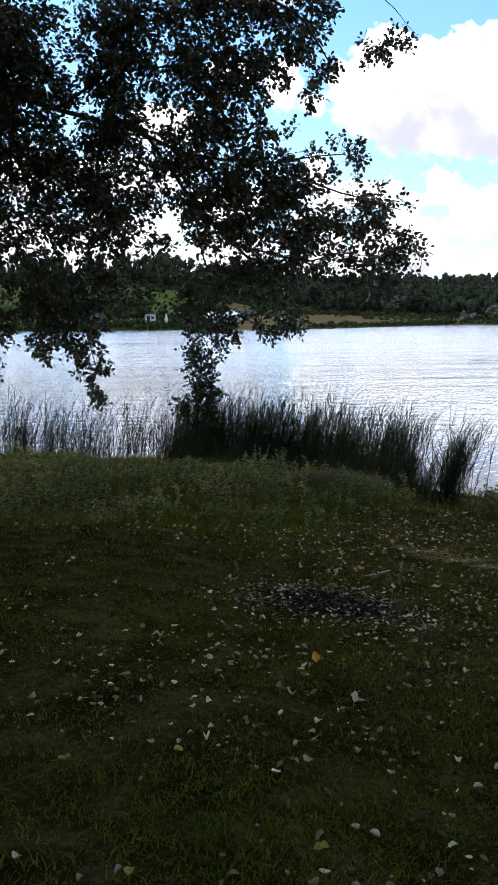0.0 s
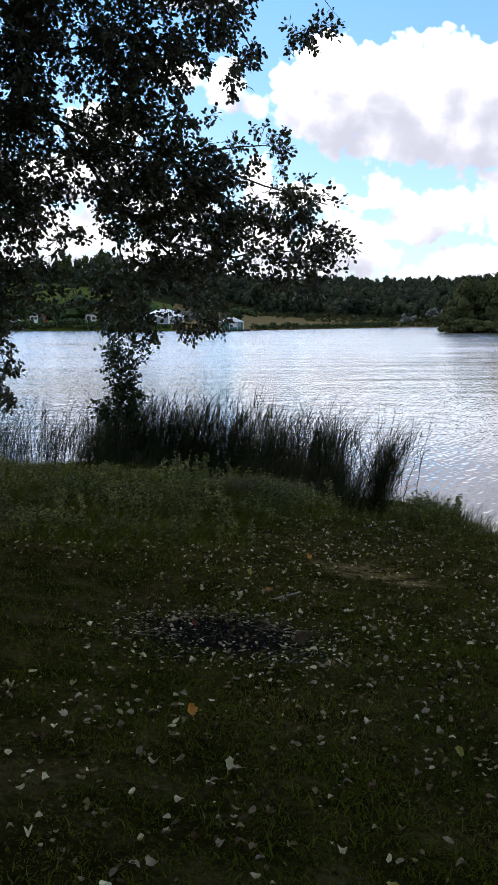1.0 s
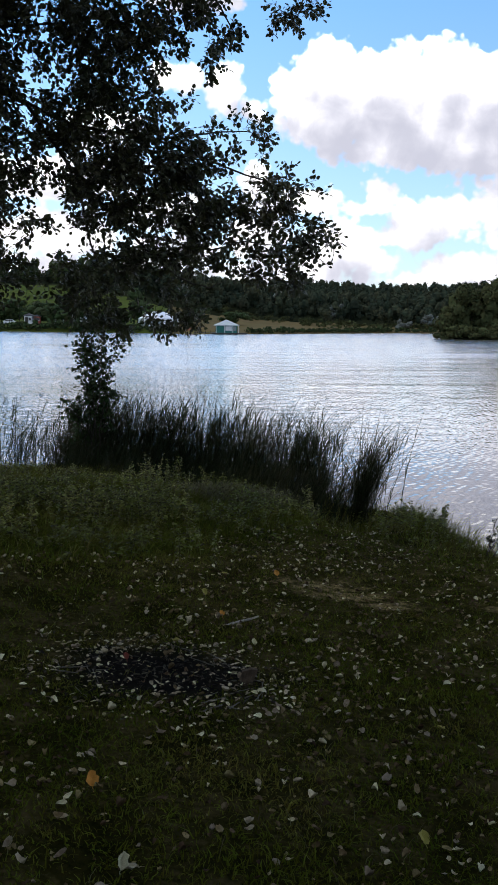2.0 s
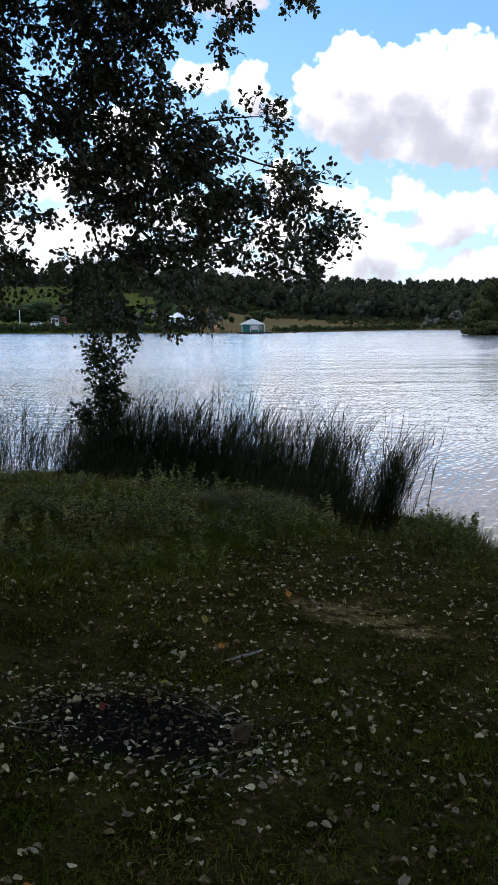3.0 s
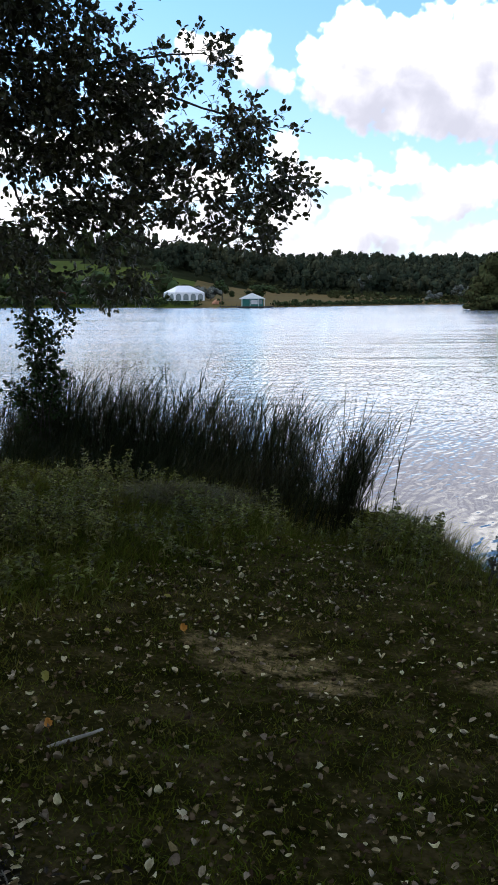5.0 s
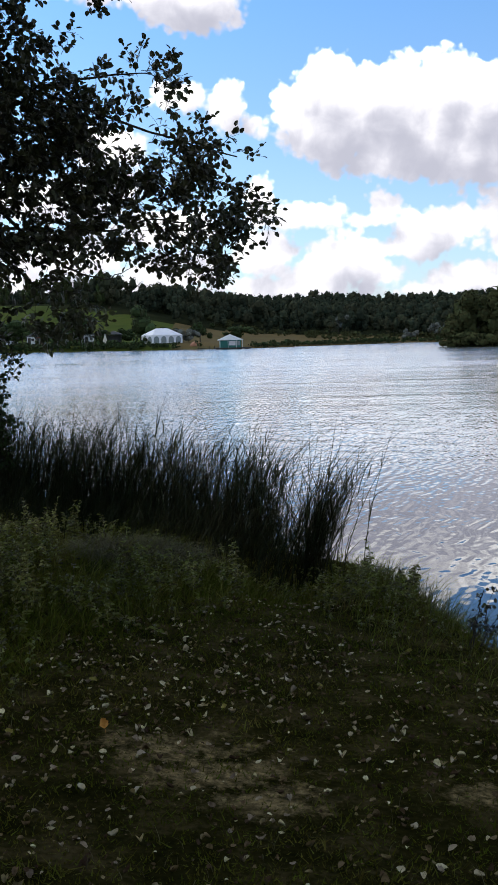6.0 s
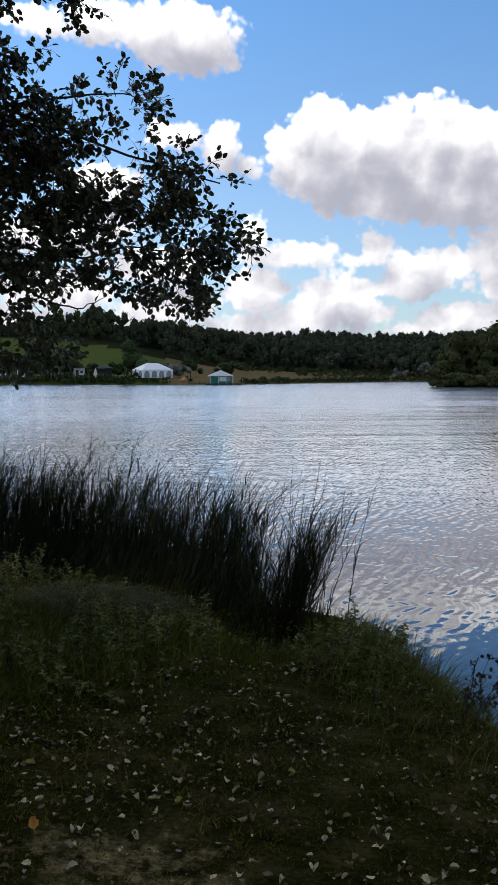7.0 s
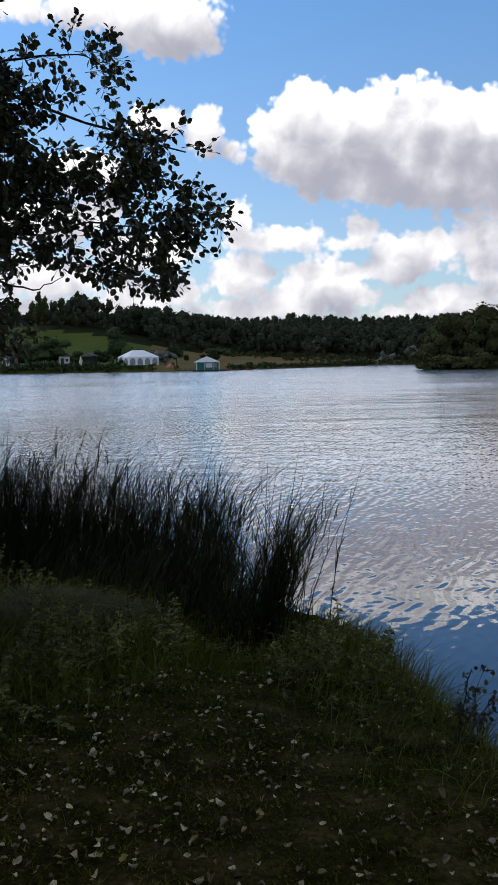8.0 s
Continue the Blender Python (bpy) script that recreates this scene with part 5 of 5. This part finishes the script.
bm = bmesh.new()
bmesh.ops.create_cube(bm, size=1, matrix=Matrix.Diagonal((0.075, 0.025, 0.1, 1)))
bmesh.ops.subdivide_edges(bm, edges=bm.edges[:], cuts=2, use_grid_fill=True)
for v in bm.verts:
    v.co += noise.noise_vector(v.co * 22) * 0.016
me = bpy.data.meshes.new("bark_piece")
bm.to_mesh(me)
bm.free()
me.materials.append(M_BARKCHUNK)
ob = thing("bark_piece", me, label="upright chunk of weathered bark at the fire place", category="bark")
ob.matrix_world = pose(0.965, 6.02, float(ground_height(0.965, 6.02)) + 0.04, 12, 8, 20)


def chips(name, n, rim, spread, mat, lo, hi, wide, label):
    a, r = rng.uniform(0, 6.28, n), np.abs(rng.normal(rim, spread, n))
    x, y = 0.51 + 0.6 * r * np.cos(a), 6.15 + 0.52 * r * np.sin(a)
    h = rng.uniform(0, 6.28, n)
    v, f = leaves(np.stack([x, y, ground_height(x, y) + rng.uniform(0.006, 0.02, n)], 1), np.stack([np.cos(h), np.sin(h), rng.normal(0, 0.2, n)], 1), rng.uniform(lo, hi, n), wide, 0.3, 0, np.stack([rng.normal(0, 0.4, n), rng.normal(0, 0.4, n), np.ones(n)], 1))
    thing(name, fast_mesh(name, v, f, mat), label=label, category="wood chips", kind="stuff")


chips("wood_chips", 520, 0.7, 0.35, M_CHIP, 0.012, 0.055, 0.28, "charred and grey wood chips of an old fire")
chips("wood_chips", 620, 1.0, 0.3, M_PALELEAF, 0.01, 0.045, 0.5, "pale chips and dry leaves round the rim of the fire place")
fallen_leaf(leaf_mesh(0.5, 0.3, 0.8, M_REDLEAF), 0.3, 6.29, 0.045, "small red fallen leaf at the fire place", 0.03, 35)
fallen_leaf(LEAF_GOLD, 0.56, 6.75, 0.055, "small yellowed fallen leaf at the fire place")

# ---------------------------------------------------------------- the far shore
def crown_shape(n, rx, rz, lumps, size, pointed=0.0, inside=0.0):
    """Leaf clumps over an uneven, lumpy crown that stands on z = 0; returns (verts, quads)."""
    c = rng.normal(0, 0.42, (lumps, 3))
    c[:, 2] = rng.uniform(-0.6, 0.62, lumps)
    c[:, :2] *= (1 - pointed * (c[:, 2:3] + 0.6) / 1.3)
    r = rng.uniform(0.26, 0.5, lumps) * (1 - pointed * 0.6 * (c[:, 2] + 0.6) / 1.3)
    k = rng.integers(0, lumps, n)
    d = rng.normal(0, 1, (n, 3))
    d /= np.linalg.norm(d, axis=1)[:, None]
    p = (c[k] + d * r[k][:, None] * rng.uniform(0.8, 1.02, n)[:, None]) * np.array([rx, rx, rz]) + np.array([0, 0, rz])
    s = rng.normal(0, 1, (n, 3))
    u = np.cross(d + 0.18 * s, [[0.3, 0.2, 1.0]])
    u /= np.linalg.norm(u, axis=1)[:, None] + 1e-9
    w = np.cross(u, d + 0.18 * s)
    w /= np.linalg.norm(w, axis=1)[:, None] + 1e-9
    h = (size * rng.uniform(0.5, 1.2, n) * 0.5)[:, None]
    v = np.stack([p - u * h - w * h * 0.4, p + u * h * 0.4 - w * h, p + u * h + w * h * 0.5, p - u * h * 0.5 + w * h], 1)
    f = (np.arange(n) * 4)[:, None] + np.array([[0, 1, 2, 3]])
    shape = v.reshape(-1, 3), f
    if inside:
        cv, cf = lump_shape(c, r * inside)
        shape = joined(shape, (cv * np.array([rx, rx, rz]) + np.array([0, 0, rz]), cf))
    return shape


def lump_shape(c, r, rows=4, cols=6):
    """The closed inside of a far crown: one uneven ball a lump; returns (verts, quads)."""
    a, b = np.meshgrid(np.linspace(0, 2 * np.pi, cols, endpoint=False), np.linspace(-1.35, 1.35, rows))
    ball = np.stack([np.cos(a) * np.cos(b), np.sin(a) * np.cos(b), np.sin(b)], -1).reshape(-1, 3)
    i, j = np.meshgrid(np.arange(rows - 1), np.arange(cols), indexing="ij")
    k = (j + 1) % cols
    quads = np.stack([i * cols + j, i * cols + k, (i + 1) * cols + k, (i + 1) * cols + j], -1).reshape(-1, 4)
    return joined(*[(p + ball * rng.uniform(0.7, 1.1, (len(ball), 1)) * q, quads) for p, q in zip(c, r)])


def woods():
    kinds = [crown_shape(100, 4.6, 6.0, 6, 1.05, inside=0.78) for _ in range(8)]
    fine = [crown_shape(220, 4.6, 6.0, 7, 0.8, inside=0.8) for _ in range(8)]
    pines = [crown_shape(130, 3.3, 7.4, 6, 0.9, 0.5, 0.8) for _ in range(8)]
    for name, shapes, mat, label in (("wood", kinds, M_FOREST, "dark mixed wood covering the far hillside"), ("pine_wood", pines, M_PINE, "lighter pine wood on top of the green field")):
        v, f, n = [], [], 0
        tries = 3000 if name == "wood" else 1500
        x, y = rng.uniform(-260, 330, tries), rng.uniform(285, 700, tries)
        d, az = inland(x, y), np.degrees(np.arctan2(x - 2, y - 5))
        edge = wood_edge(x, y) + 2
        if name == "wood":
            keep = (d > edge) & ((az > -8.5) | (d > 210)) & (y < 640)
        else:
            keep = (az < -7) & (d > edge) & (d < 250)
        # thinner where the hill turns away behind the trees of the near bank
        keep &= (np.abs(az - 1) < 25) | (rng.random(tries) < 0.4)
        for px, py, pz, pd, pe in zip(x[keep], y[keep], ground_height(x[keep], y[keep]), d[keep], edge[keep]):
            sv, sf = (fine if name == "wood" and pd < pe + 26 else shapes)[int(rng.integers(0, len(shapes)))]
            k = 1.08 * rng.uniform(0.88, 1.13) * (1 + 0.15 * float(value_noise(px, py, 42, 51))) * (1.02 if name == "pine_wood" else 1.0) * (0.8 if pd < pe + 16 and name == "wood" else 1.0)
            a = rng.uniform(0, 6.28)
            rot = np.array([[math.cos(a), -math.sin(a), 0], [math.sin(a), math.cos(a), 0], [0, 0, 1]])
            v.append(sv @ rot.T * k + np.array([px, py, pz - 0.6]))
            f.append(sf + n)
            n += len(sv)
        thing(name, fast_mesh(name, np.concatenate(v), np.concatenate(f), mat), label=label, category="woods", kind="stuff")


woods()


def far_tree(x, y, tall, wide, mat, label, name="shore_tree", pointed=0.0, sink=0.0, n=1000, size=0.55):
    z = float(ground_height(x, y)) - sink
    tree = thing(name, at=(x, y, z), label=label, category="tree", group="trees on the far shore")
    part("trunk", tube(wavy((0, 0, -0.3), (0.1, 0, tall * 0.75), 5, 0, 0.05), np.linspace(0.028 * tall, 0.05, 5), 7), M_BARK, tree, smooth=True)
    v, f = crown_shape(n, wide / 1.55, tall * 0.5, 15, size, pointed, 0.78)
    v[:, 2] += tall * 0.06
    part("crown", (v, f), mat, tree)
    return tree


WILLOWS = [(56.0, 202, 8.0, 5.6), (59.6, 201.5, 11.5, 7), (64.2, 199, 12.6, 8), (69, 198, 12.0, 8), (74, 197, 15.2, 8), (79, 195, 14, 8), (85, 193, 15, 9), (61.5, 205, 11, 8), (67, 206, 13, 8), (93, 190, 15, 10), (104, 186, 15, 10), (75, 206, 14, 9)]
for x, y, tall, wide in WILLOWS:
    far_tree(x, y, tall, wide * 1.15, M_WILLOW, "grey-green willow standing at the edge of the promontory", "willow_tree", n=2200, size=0.6)
for x, y, tall, wide in ((53.0, 198.2, 2.0, 3.4), (54.4, 198.6, 3.2, 4), (56.5, 196.6, 3.6, 5), (59, 194.6, 3.6, 6), (63, 192.6, 3.6, 7), (68, 190.6, 3.6, 7), (75, 187.2, 3.6, 8), (83, 183.5, 3.6, 8), (92, 179, 3.6, 9), (58, 200, 5.0, 6), (64, 196, 5, 7), (71, 193, 5, 8), (79, 190, 5, 8), (101, 175, 3.6, 9)):
    far_tree(x, y, tall, wide, M_WILLOW, "low willow scrub dipping into the water", "willow_shrub", sink=1.0, n=900, size=0.45)

SHORE_TREES = [(-20.4, 272, 11.0, 9), (-40, 276, 8.0, 11), (-47, 278, 6.5, 8), (-27, 285, 4.4, 5), (-15, 282, 4.6, 5), (-3.0, 275, 6.2, 4.5), (-34, 290, 4.2, 6), (-58, 285, 7.5, 9), (-70, 292, 7, 13), (-12, 292, 3.6, 5), (10, 318, 5, 7), (-85, 285, 7.5, 11), (-97, 277, 8, 10), (-64, 287, 6, 10), (-78, 289, 7, 12), (-52, 288, 7, 9)]
for x, y, tall, wide in SHORE_TREES:
    far_tree(x, y, tall, wide, M_SHRUB, "round leafy tree among the lakeside cabins")
for x, y, tall, wide in ((-9.5, 268, 4.2, 5), (-6.2, 267, 3.8, 4), (86, 343, 6.5, 6), (56, 402, 8, 6), (-17.5, 262, 2.6, 4), (73, 336, 4, 4)):
    far_tree(x, y, tall, wide, M_SILVER if y != 262 else M_SHRUB, "pale silvery shrub on the far shore", "silver_shrub", n=260, size=0.6)
for x, y, h in ((-83, 273, 2.2), (-77.6, 273, 2.6), (-74.7, 273, 3.6), (-72.3, 273, 3.0), (-70, 273, 1.9)):
    far_tree(x, y, h, h * 0.42, M_FOREST, "small dark columnar thuja on the mown bank", "thuja", 0.85, n=140, size=0.4)


def shore_fringe():
    """Reeds and low scrub along the far waterline."""
    v, f, n = [], [], 0
    pts = np.array(FAR_SHORE)
    shapes = [crown_shape(46, 1.5, 0.75, 5, 0.55) for _ in range(6)]
    for (ax, ay), (bx, by) in zip(pts[6:-1], pts[7:]):
        L = math.hypot(bx - ax, by - ay)
        for s in np.arange(0, L, 0.7):
            t = s / L
            x, y = ax + (bx - ax) * t + rng.normal(0, 0.3), ay + (by - ay) * t + rng.normal(0, 0.5) + rng.uniform(0.2, 2.6)
            if -9 < x < 12 and y < 254 and rng.random() < 0.85:
                continue
            sv, sf = shapes[int(rng.integers(0, 6))]
            k = rng.uniform(0.6, 1.2) * (0.85 if x > -19 else 1.35)
            v.append(sv * np.array([k, k, k * rng.uniform(0.8, 1.4)]) + np.array([x, y, float(ground_height(x, y)) - 0.25]))
            f.append(sf + n)
            n += len(sv)
    thing("shore_reeds", fast_mesh("shore_reeds", np.concatenate(v), np.concatenate(f), M_SHRUB), label="belt of reeds and scrub along the far waterline", category="reeds", kind="stuff")


shore_fringe()


def hedge_scrub():
    """Bushes at the foot of the wood and over the sedge meadow."""
    v, f, n = [], [], 0
    shapes = [crown_shape(60, 2.2, 1.3, 6, 0.8) for _ in range(6)]
    x, y = rng.uniform(-5, 190, 900), rng.uniform(255, 440, 900)
    d, az = inland(x, y), np.degrees(np.arctan2(x - 2, y - 5))
    edge = np.interp(az, [-1, 2, 5, 9, 13, 20], [120, 82, 56, 32, 18, 14])
    keep = (d > edge - 14) & (d < edge + 14)
    for px, py in zip(x[keep], y[keep]):
        sv, sf = shapes[int(rng.integers(0, 6))]
        k = rng.uniform(0.5, 1.3)
        v.append(sv * k + np.array([px, py, float(ground_height(px, py)) - 0.3]))
        f.append(sf + n)
        n += len(sv)
    thing("scrub", fast_mesh("scrub", np.concatenate(v), np.concatenate(f), M_WILLOW), label="grey-green scrub at the foot of the wood", category="scrub", kind="stuff")


hedge_scrub()


def arch_pane(w, h, thick):
    """An upright arched plate in the xz plane, standing on z = 0."""
    bm = bmesh.new()
    pts = [(-w / 2, 0), (w / 2, 0)] + [(w / 2 * math.cos(a), h - w / 2 + w / 2 * math.sin(a)) for a in np.linspace(0, math.pi, 9)]
    face = bm.faces.new([bm.verts.new((x, 0, z)) for x, z in pts])
    out = bmesh.ops.extrude_face_region(bm, geom=[face])
    bmesh.ops.translate(bm, verts=[g for g in out["geom"] if isinstance(g, bmesh.types.BMVert)], vec=(0, thick, 0))
    bmesh.ops.recalc_face_normals(bm, faces=bm.faces[:])
    return bm


def hip_roof(sx, sy, low, high, ridge, over=0.0, thick=0.08):
    bm = bmesh.new()
    a, b = sx / 2 + over, sy / 2 + over
    base = [bm.verts.new((x, y, low)) for x, y in ((-a, -b), (a, -b), (a, b), (-a, b))]
    under = [bm.verts.new((x, y, low - thick)) for x, y in ((-a, -b), (a, -b), (a, b), (-a, b))]
    if ridge > 0:
        r = [bm.verts.new((0, -ridge / 2, high)), bm.verts.new((0, ridge / 2, high))]
        faces = [(base[0], base[1], r[0]), (base[1], base[2], r[1], r[0]), (base[2], base[3], r[1]), (base[3], base[0], r[0], r[1])]
    else:
        r = bm.verts.new((0, 0, high))
        faces = [(base[k], base[(k + 1) % 4], r) for k in range(4)]
    for q in faces:
        bm.faces.new(q)
    for k in range(4):
        bm.faces.new((under[k], under[(k + 1) % 4], base[(k + 1) % 4], base[k]))
    bm.faces.new(under[::-1])
    bmesh.ops.recalc_face_normals(bm, faces=bm.faces[:])
    return bm


def party_tent(x, y, turn):
    z = float(ground_height(x, y))
    tent = thing("party_tent", label="white canvas party tent with arched windows", category="tent")
    tent.matrix_world = pose(x, y, z, 0, 0, turn)
    sx, sy, wall = 6.0, 9.6, 2.3
    for cx, cy, wx, wy in ((0, -sy / 2, sx, 0.06), (0, sy / 2, sx, 0.06), (-sx / 2, 0, 0.06, sy - 0.12), (sx / 2, 0, 0.06, sy - 0.12)):
        part("wall", box(cx, cy, wall / 2, wx, wy, wall), M_TENT, tent)
    part("roof", hip_roof(sx, sy, wall, 4.2, 3.8, 0.12, 0.25), M_TENT, tent)
    for side, count, length in ((0, 2, sx), (1, 4, sy)):
        for far in (-1, 1):
            for k in range(count):
                pane = part("window", arch_pane(length / count * 0.7, 1.85, 0.03), M_PANE, tent, "clear arched window")
                o = (k + 0.5) * length / count - length / 2
                if side == 0:
                    pane.matrix_basis = pose(o, far * (sy / 2 + 0.05) - 0.015, 0.1)
                else:
                    pane.matrix_basis = pose(far * (sx / 2 + 0.05) + 0.015, o, 0.1, 0, 0, 90)
    for cx in (-1, 1):
        for cy in (-1, 1):
            part("leg", box(cx * (sx / 2 + 0.05), cy * (sy / 2 + 0.05), wall / 2, 0.14, 0.14, wall, 0.02), M_TENT, tent)


party_tent(-13.6, 262, -56)


def lake_hut(x, y, turn):
    hut = thing("lake_hut", label="teal wooden hut with a pale pyramid roof on a floating deck", category="hut")
    hut.matrix_world = pose(x, y, WATER, 0, 0, turn)
    part("deck", box(0.6, 0, 0.28, 9.5, 7.0, 0.3, 0.04), M_DECK, hut)
    for k in range(5):
        part("float", box(-3.2 + 1.9 * k, 0, 0.0, 1.0, 6.6, 0.3, 0.1), M_RUBBER, hut)
    for cx, cy, wx, wy in ((0, -2.6, 5.4, 0.12), (0, 2.6, 5.4, 0.12), (-2.64, 0, 0.12, 5.08), (2.64, 0, 0.12, 5.08)):
        part("wall", box(cx, cy, 1.4, wx, wy, 1.95), M_TEAL, hut)
    part("roof", hip_roof(5.4, 5.4, 2.45, 3.95, 0, 0.5, 0.14), M_ROOF, hut)
    part("window", box(0.35, -2.68, 1.55, 1.7, 0.08, 1.15), M_WHITE, hut, "white-framed window panel")
    part("window", box(1.95, -2.68, 1.55, 0.9, 0.08, 1.15), M_PANE, hut)
    part("door", box(-1.7, -2.68, 1.35, 0.95, 0.08, 1.8), M_TEAL, hut)
    for cx in (-3.0, -0.8, 1.4, 3.0):
        part("post", box(cx, -3.1, 1.4, 0.12, 0.12, 2.0), M_WHITE, hut)
    dock = thing("jetty", label="low weathered wooden jetty leading to the hut", category="jetty")
    dock.matrix_world = pose(x - 6.3, y + 1.2, WATER, 0, 0, 0)
    part("walkway", box(0, 0, 0.34, 5.0, 1.6, 0.14, 0.02), M_DECK, dock)
    for k in range(4):
        part("post", box(-2.1 + 1.4 * k, -0.8, 0.35, 0.13, 0.13, 1.3), M_DECK, dock)


lake_hut(5.52, 244.6, 4)

pile = thing("tarpaulin_heap", label="heap under a faded orange tarpaulin beside the jetty", category="heap")
bm = bmesh.new()
bmesh.ops.create_icosphere(bm, subdivisions=3, radius=1)
for v in bm.verts:
    v.co = Vector((v.co.x * 1.5, v.co.y * 1.0, max(v.co.z, -0.1) * 1.15)) + noise.noise_vector(v.co * 1.8) * 0.18
part("tarpaulin", bm, M_RUST, pile)
pile.location = (-3.9, 252.5, float(ground_height(-3.9, 252.5)))


def cabin(x, y, sx, sy, wall, high, turn, label, walls=M_WHITE):
    z = float(ground_height(x, y))
    house = thing("cabin", label=label, category="cabin", group="lakeside cabins")
    house.matrix_world = pose(x, y, z - 0.1, 0, 0, turn)
    t = 0.15
    for cx, cy, wx, wy in ((0, -sy / 2, sx, t), (0, sy / 2, sx, t), (-sx / 2 + t / 2, 0, t, sy - t), (sx / 2 - t / 2, 0, t, sy - t)):
        part("wall", box(cx, cy, wall / 2, wx, wy, wall), walls, house)
    part("roof", hip_roof(sx, sy, wall + 0.1, high, sy * 0.7, 0.35, 0.12), M_DARKROOF, house)
    part("door", box(-sx * 0.2, -sy / 2 - 0.1, 1.0, 0.9, 0.06, 2.0), M_DECK, house)
    win = part("window", box(sx * 0.22, -sy / 2 - 0.1, 1.45, 0.8, 0.06, 0.8), M_GLASS, house)
    part("frame", box(sx * 0.22, -sy / 2 - 0.095, 1.02, 0.95, 0.08, 0.06), M_WHITE, win)


cabin(-36.6, 277, 3.2, 4.5, 2.6, 3.9, 12, "small white-walled cabin with a dark roof")
cabin(-53.2, 276, 2.4, 3.0, 2.4, 3.2, 0, "small white hut with a dark roof beside the track")
cabin(-50.7, 275.5, 1.9, 2.4, 2.3, 2.9, 4, "small red-boarded shed beside the white hut", M_REDWOOD)
cabin(-45.5, 281, 4.0, 5.0, 2.3, 3.7, -8, "low white cabin half hidden by shrubs")


def pavilion(x, y):
    z = float(ground_height(x, y))
    p = thing("pavilion", at=(x, y, z), label="open timber shelter with a low dark roof", category="shelter")
    part("roof", hip_roof(4.4, 3.4, 2.5, 3.5, 1.5, 0.3, 0.15), M_DARKROOF, p)
    for cx in (-2, 2):
        for cy in (-1.5, 1.5):
            part("post", box(cx, cy, 1.2, 0.16, 0.16, 2.4), M_DECK, p)
    part("back_wall", box(0, 1.6, 1.1, 4.2, 0.1, 2.2), M_DARKROOF, p)


pavilion(-28.6, 274)


def parasol(x, y):
    z = float(ground_height(x, y))
    p = thing("parasol", at=(x, y, z), label="closed beige garden parasol standing on the lawn", category="parasol")
    part("pole", tube([(0, 0, -0.1), (0, 0, 3.0)], [0.04, 0.04], 8), M_STEEL, p)
    bm = bmesh.new()
    bmesh.ops.create_cone(bm, segments=12, radius1=0.85, radius2=0.08, depth=2.5, cap_ends=True, matrix=Matrix.Translation((0, 0, 1.7)))
    for k, v in enumerate(bm.verts):
        if k % 2:
            v.co.x, v.co.y = v.co.x * 0.72, v.co.y * 0.72
    part("canopy", bm, M_BEIGE, p)


parasol(-30.6, 269)


def car(x, y, turn):
    z = float(ground_height(x, y))
    c = thing("car", label="parked silver estate car on the far bank", category="car")
    c.matrix_world = pose(x, y, z, 0, 0, turn)
    bm = bmesh.new()
    side = [(-2.15, 0.3), (2.15, 0.3), (2.2, 0.72), (1.15, 0.92), (0.55, 1.45), (-1.35, 1.48), (-2.05, 0.95), (-2.2, 0.7)]
    face = bm.faces.new([bm.verts.new((px, -0.85, pz)) for px, pz in side])
    out = bmesh.ops.extrude_face_region(bm, geom=[face])
    bmesh.ops.translate(bm, verts=[g for g in out["geom"] if isinstance(g, bmesh.types.BMVert)], vec=(0, 1.7, 0))
    bmesh.ops.recalc_face_normals(bm, faces=bm.faces[:])
    bmesh.ops.bevel(bm, geom=bm.edges[:], offset=0.07, segments=2, affect="EDGES")
    part("body", bm, M_SILVERCAR, c, smooth=False)
    for k, (wx, wl) in enumerate(((-1.15, 0.75), (-0.3, 0.75), (0.4, 0.5))):
        for s in (-1, 1):
            part("window", box(wx, s * 0.855, 1.18, wl, 0.03, 0.36), M_GLASS, c)
    for wx in (-1.35, 1.35):
        for s in (-1, 1):
            bm = bmesh.new()
            bmesh.ops.create_cone(bm, segments=16, radius1=0.32, radius2=0.32, depth=0.2, cap_ends=True, matrix=pose(wx, s * 0.8, 0.32, 90))
            part("wheel", bm, M_RUBBER, c)


car(-58.3, 274, 6)


def lamp_pole(x, y):
    z = float(ground_height(x, y))
    p = thing("lamp_pole", at=(x, y, z), label="pale slender lamp pole standing on the far bank", category="pole")
    part("pole", tube([(0, 0, -0.2), (0, 0, 5.0)], [0.16, 0.12], 8), M_STEEL, p)
    part("head", box(0, -0.25, 5.05, 0.3, 0.8, 0.16, 0.04), M_STEEL, p)


lamp_pole(-63.4, 273)
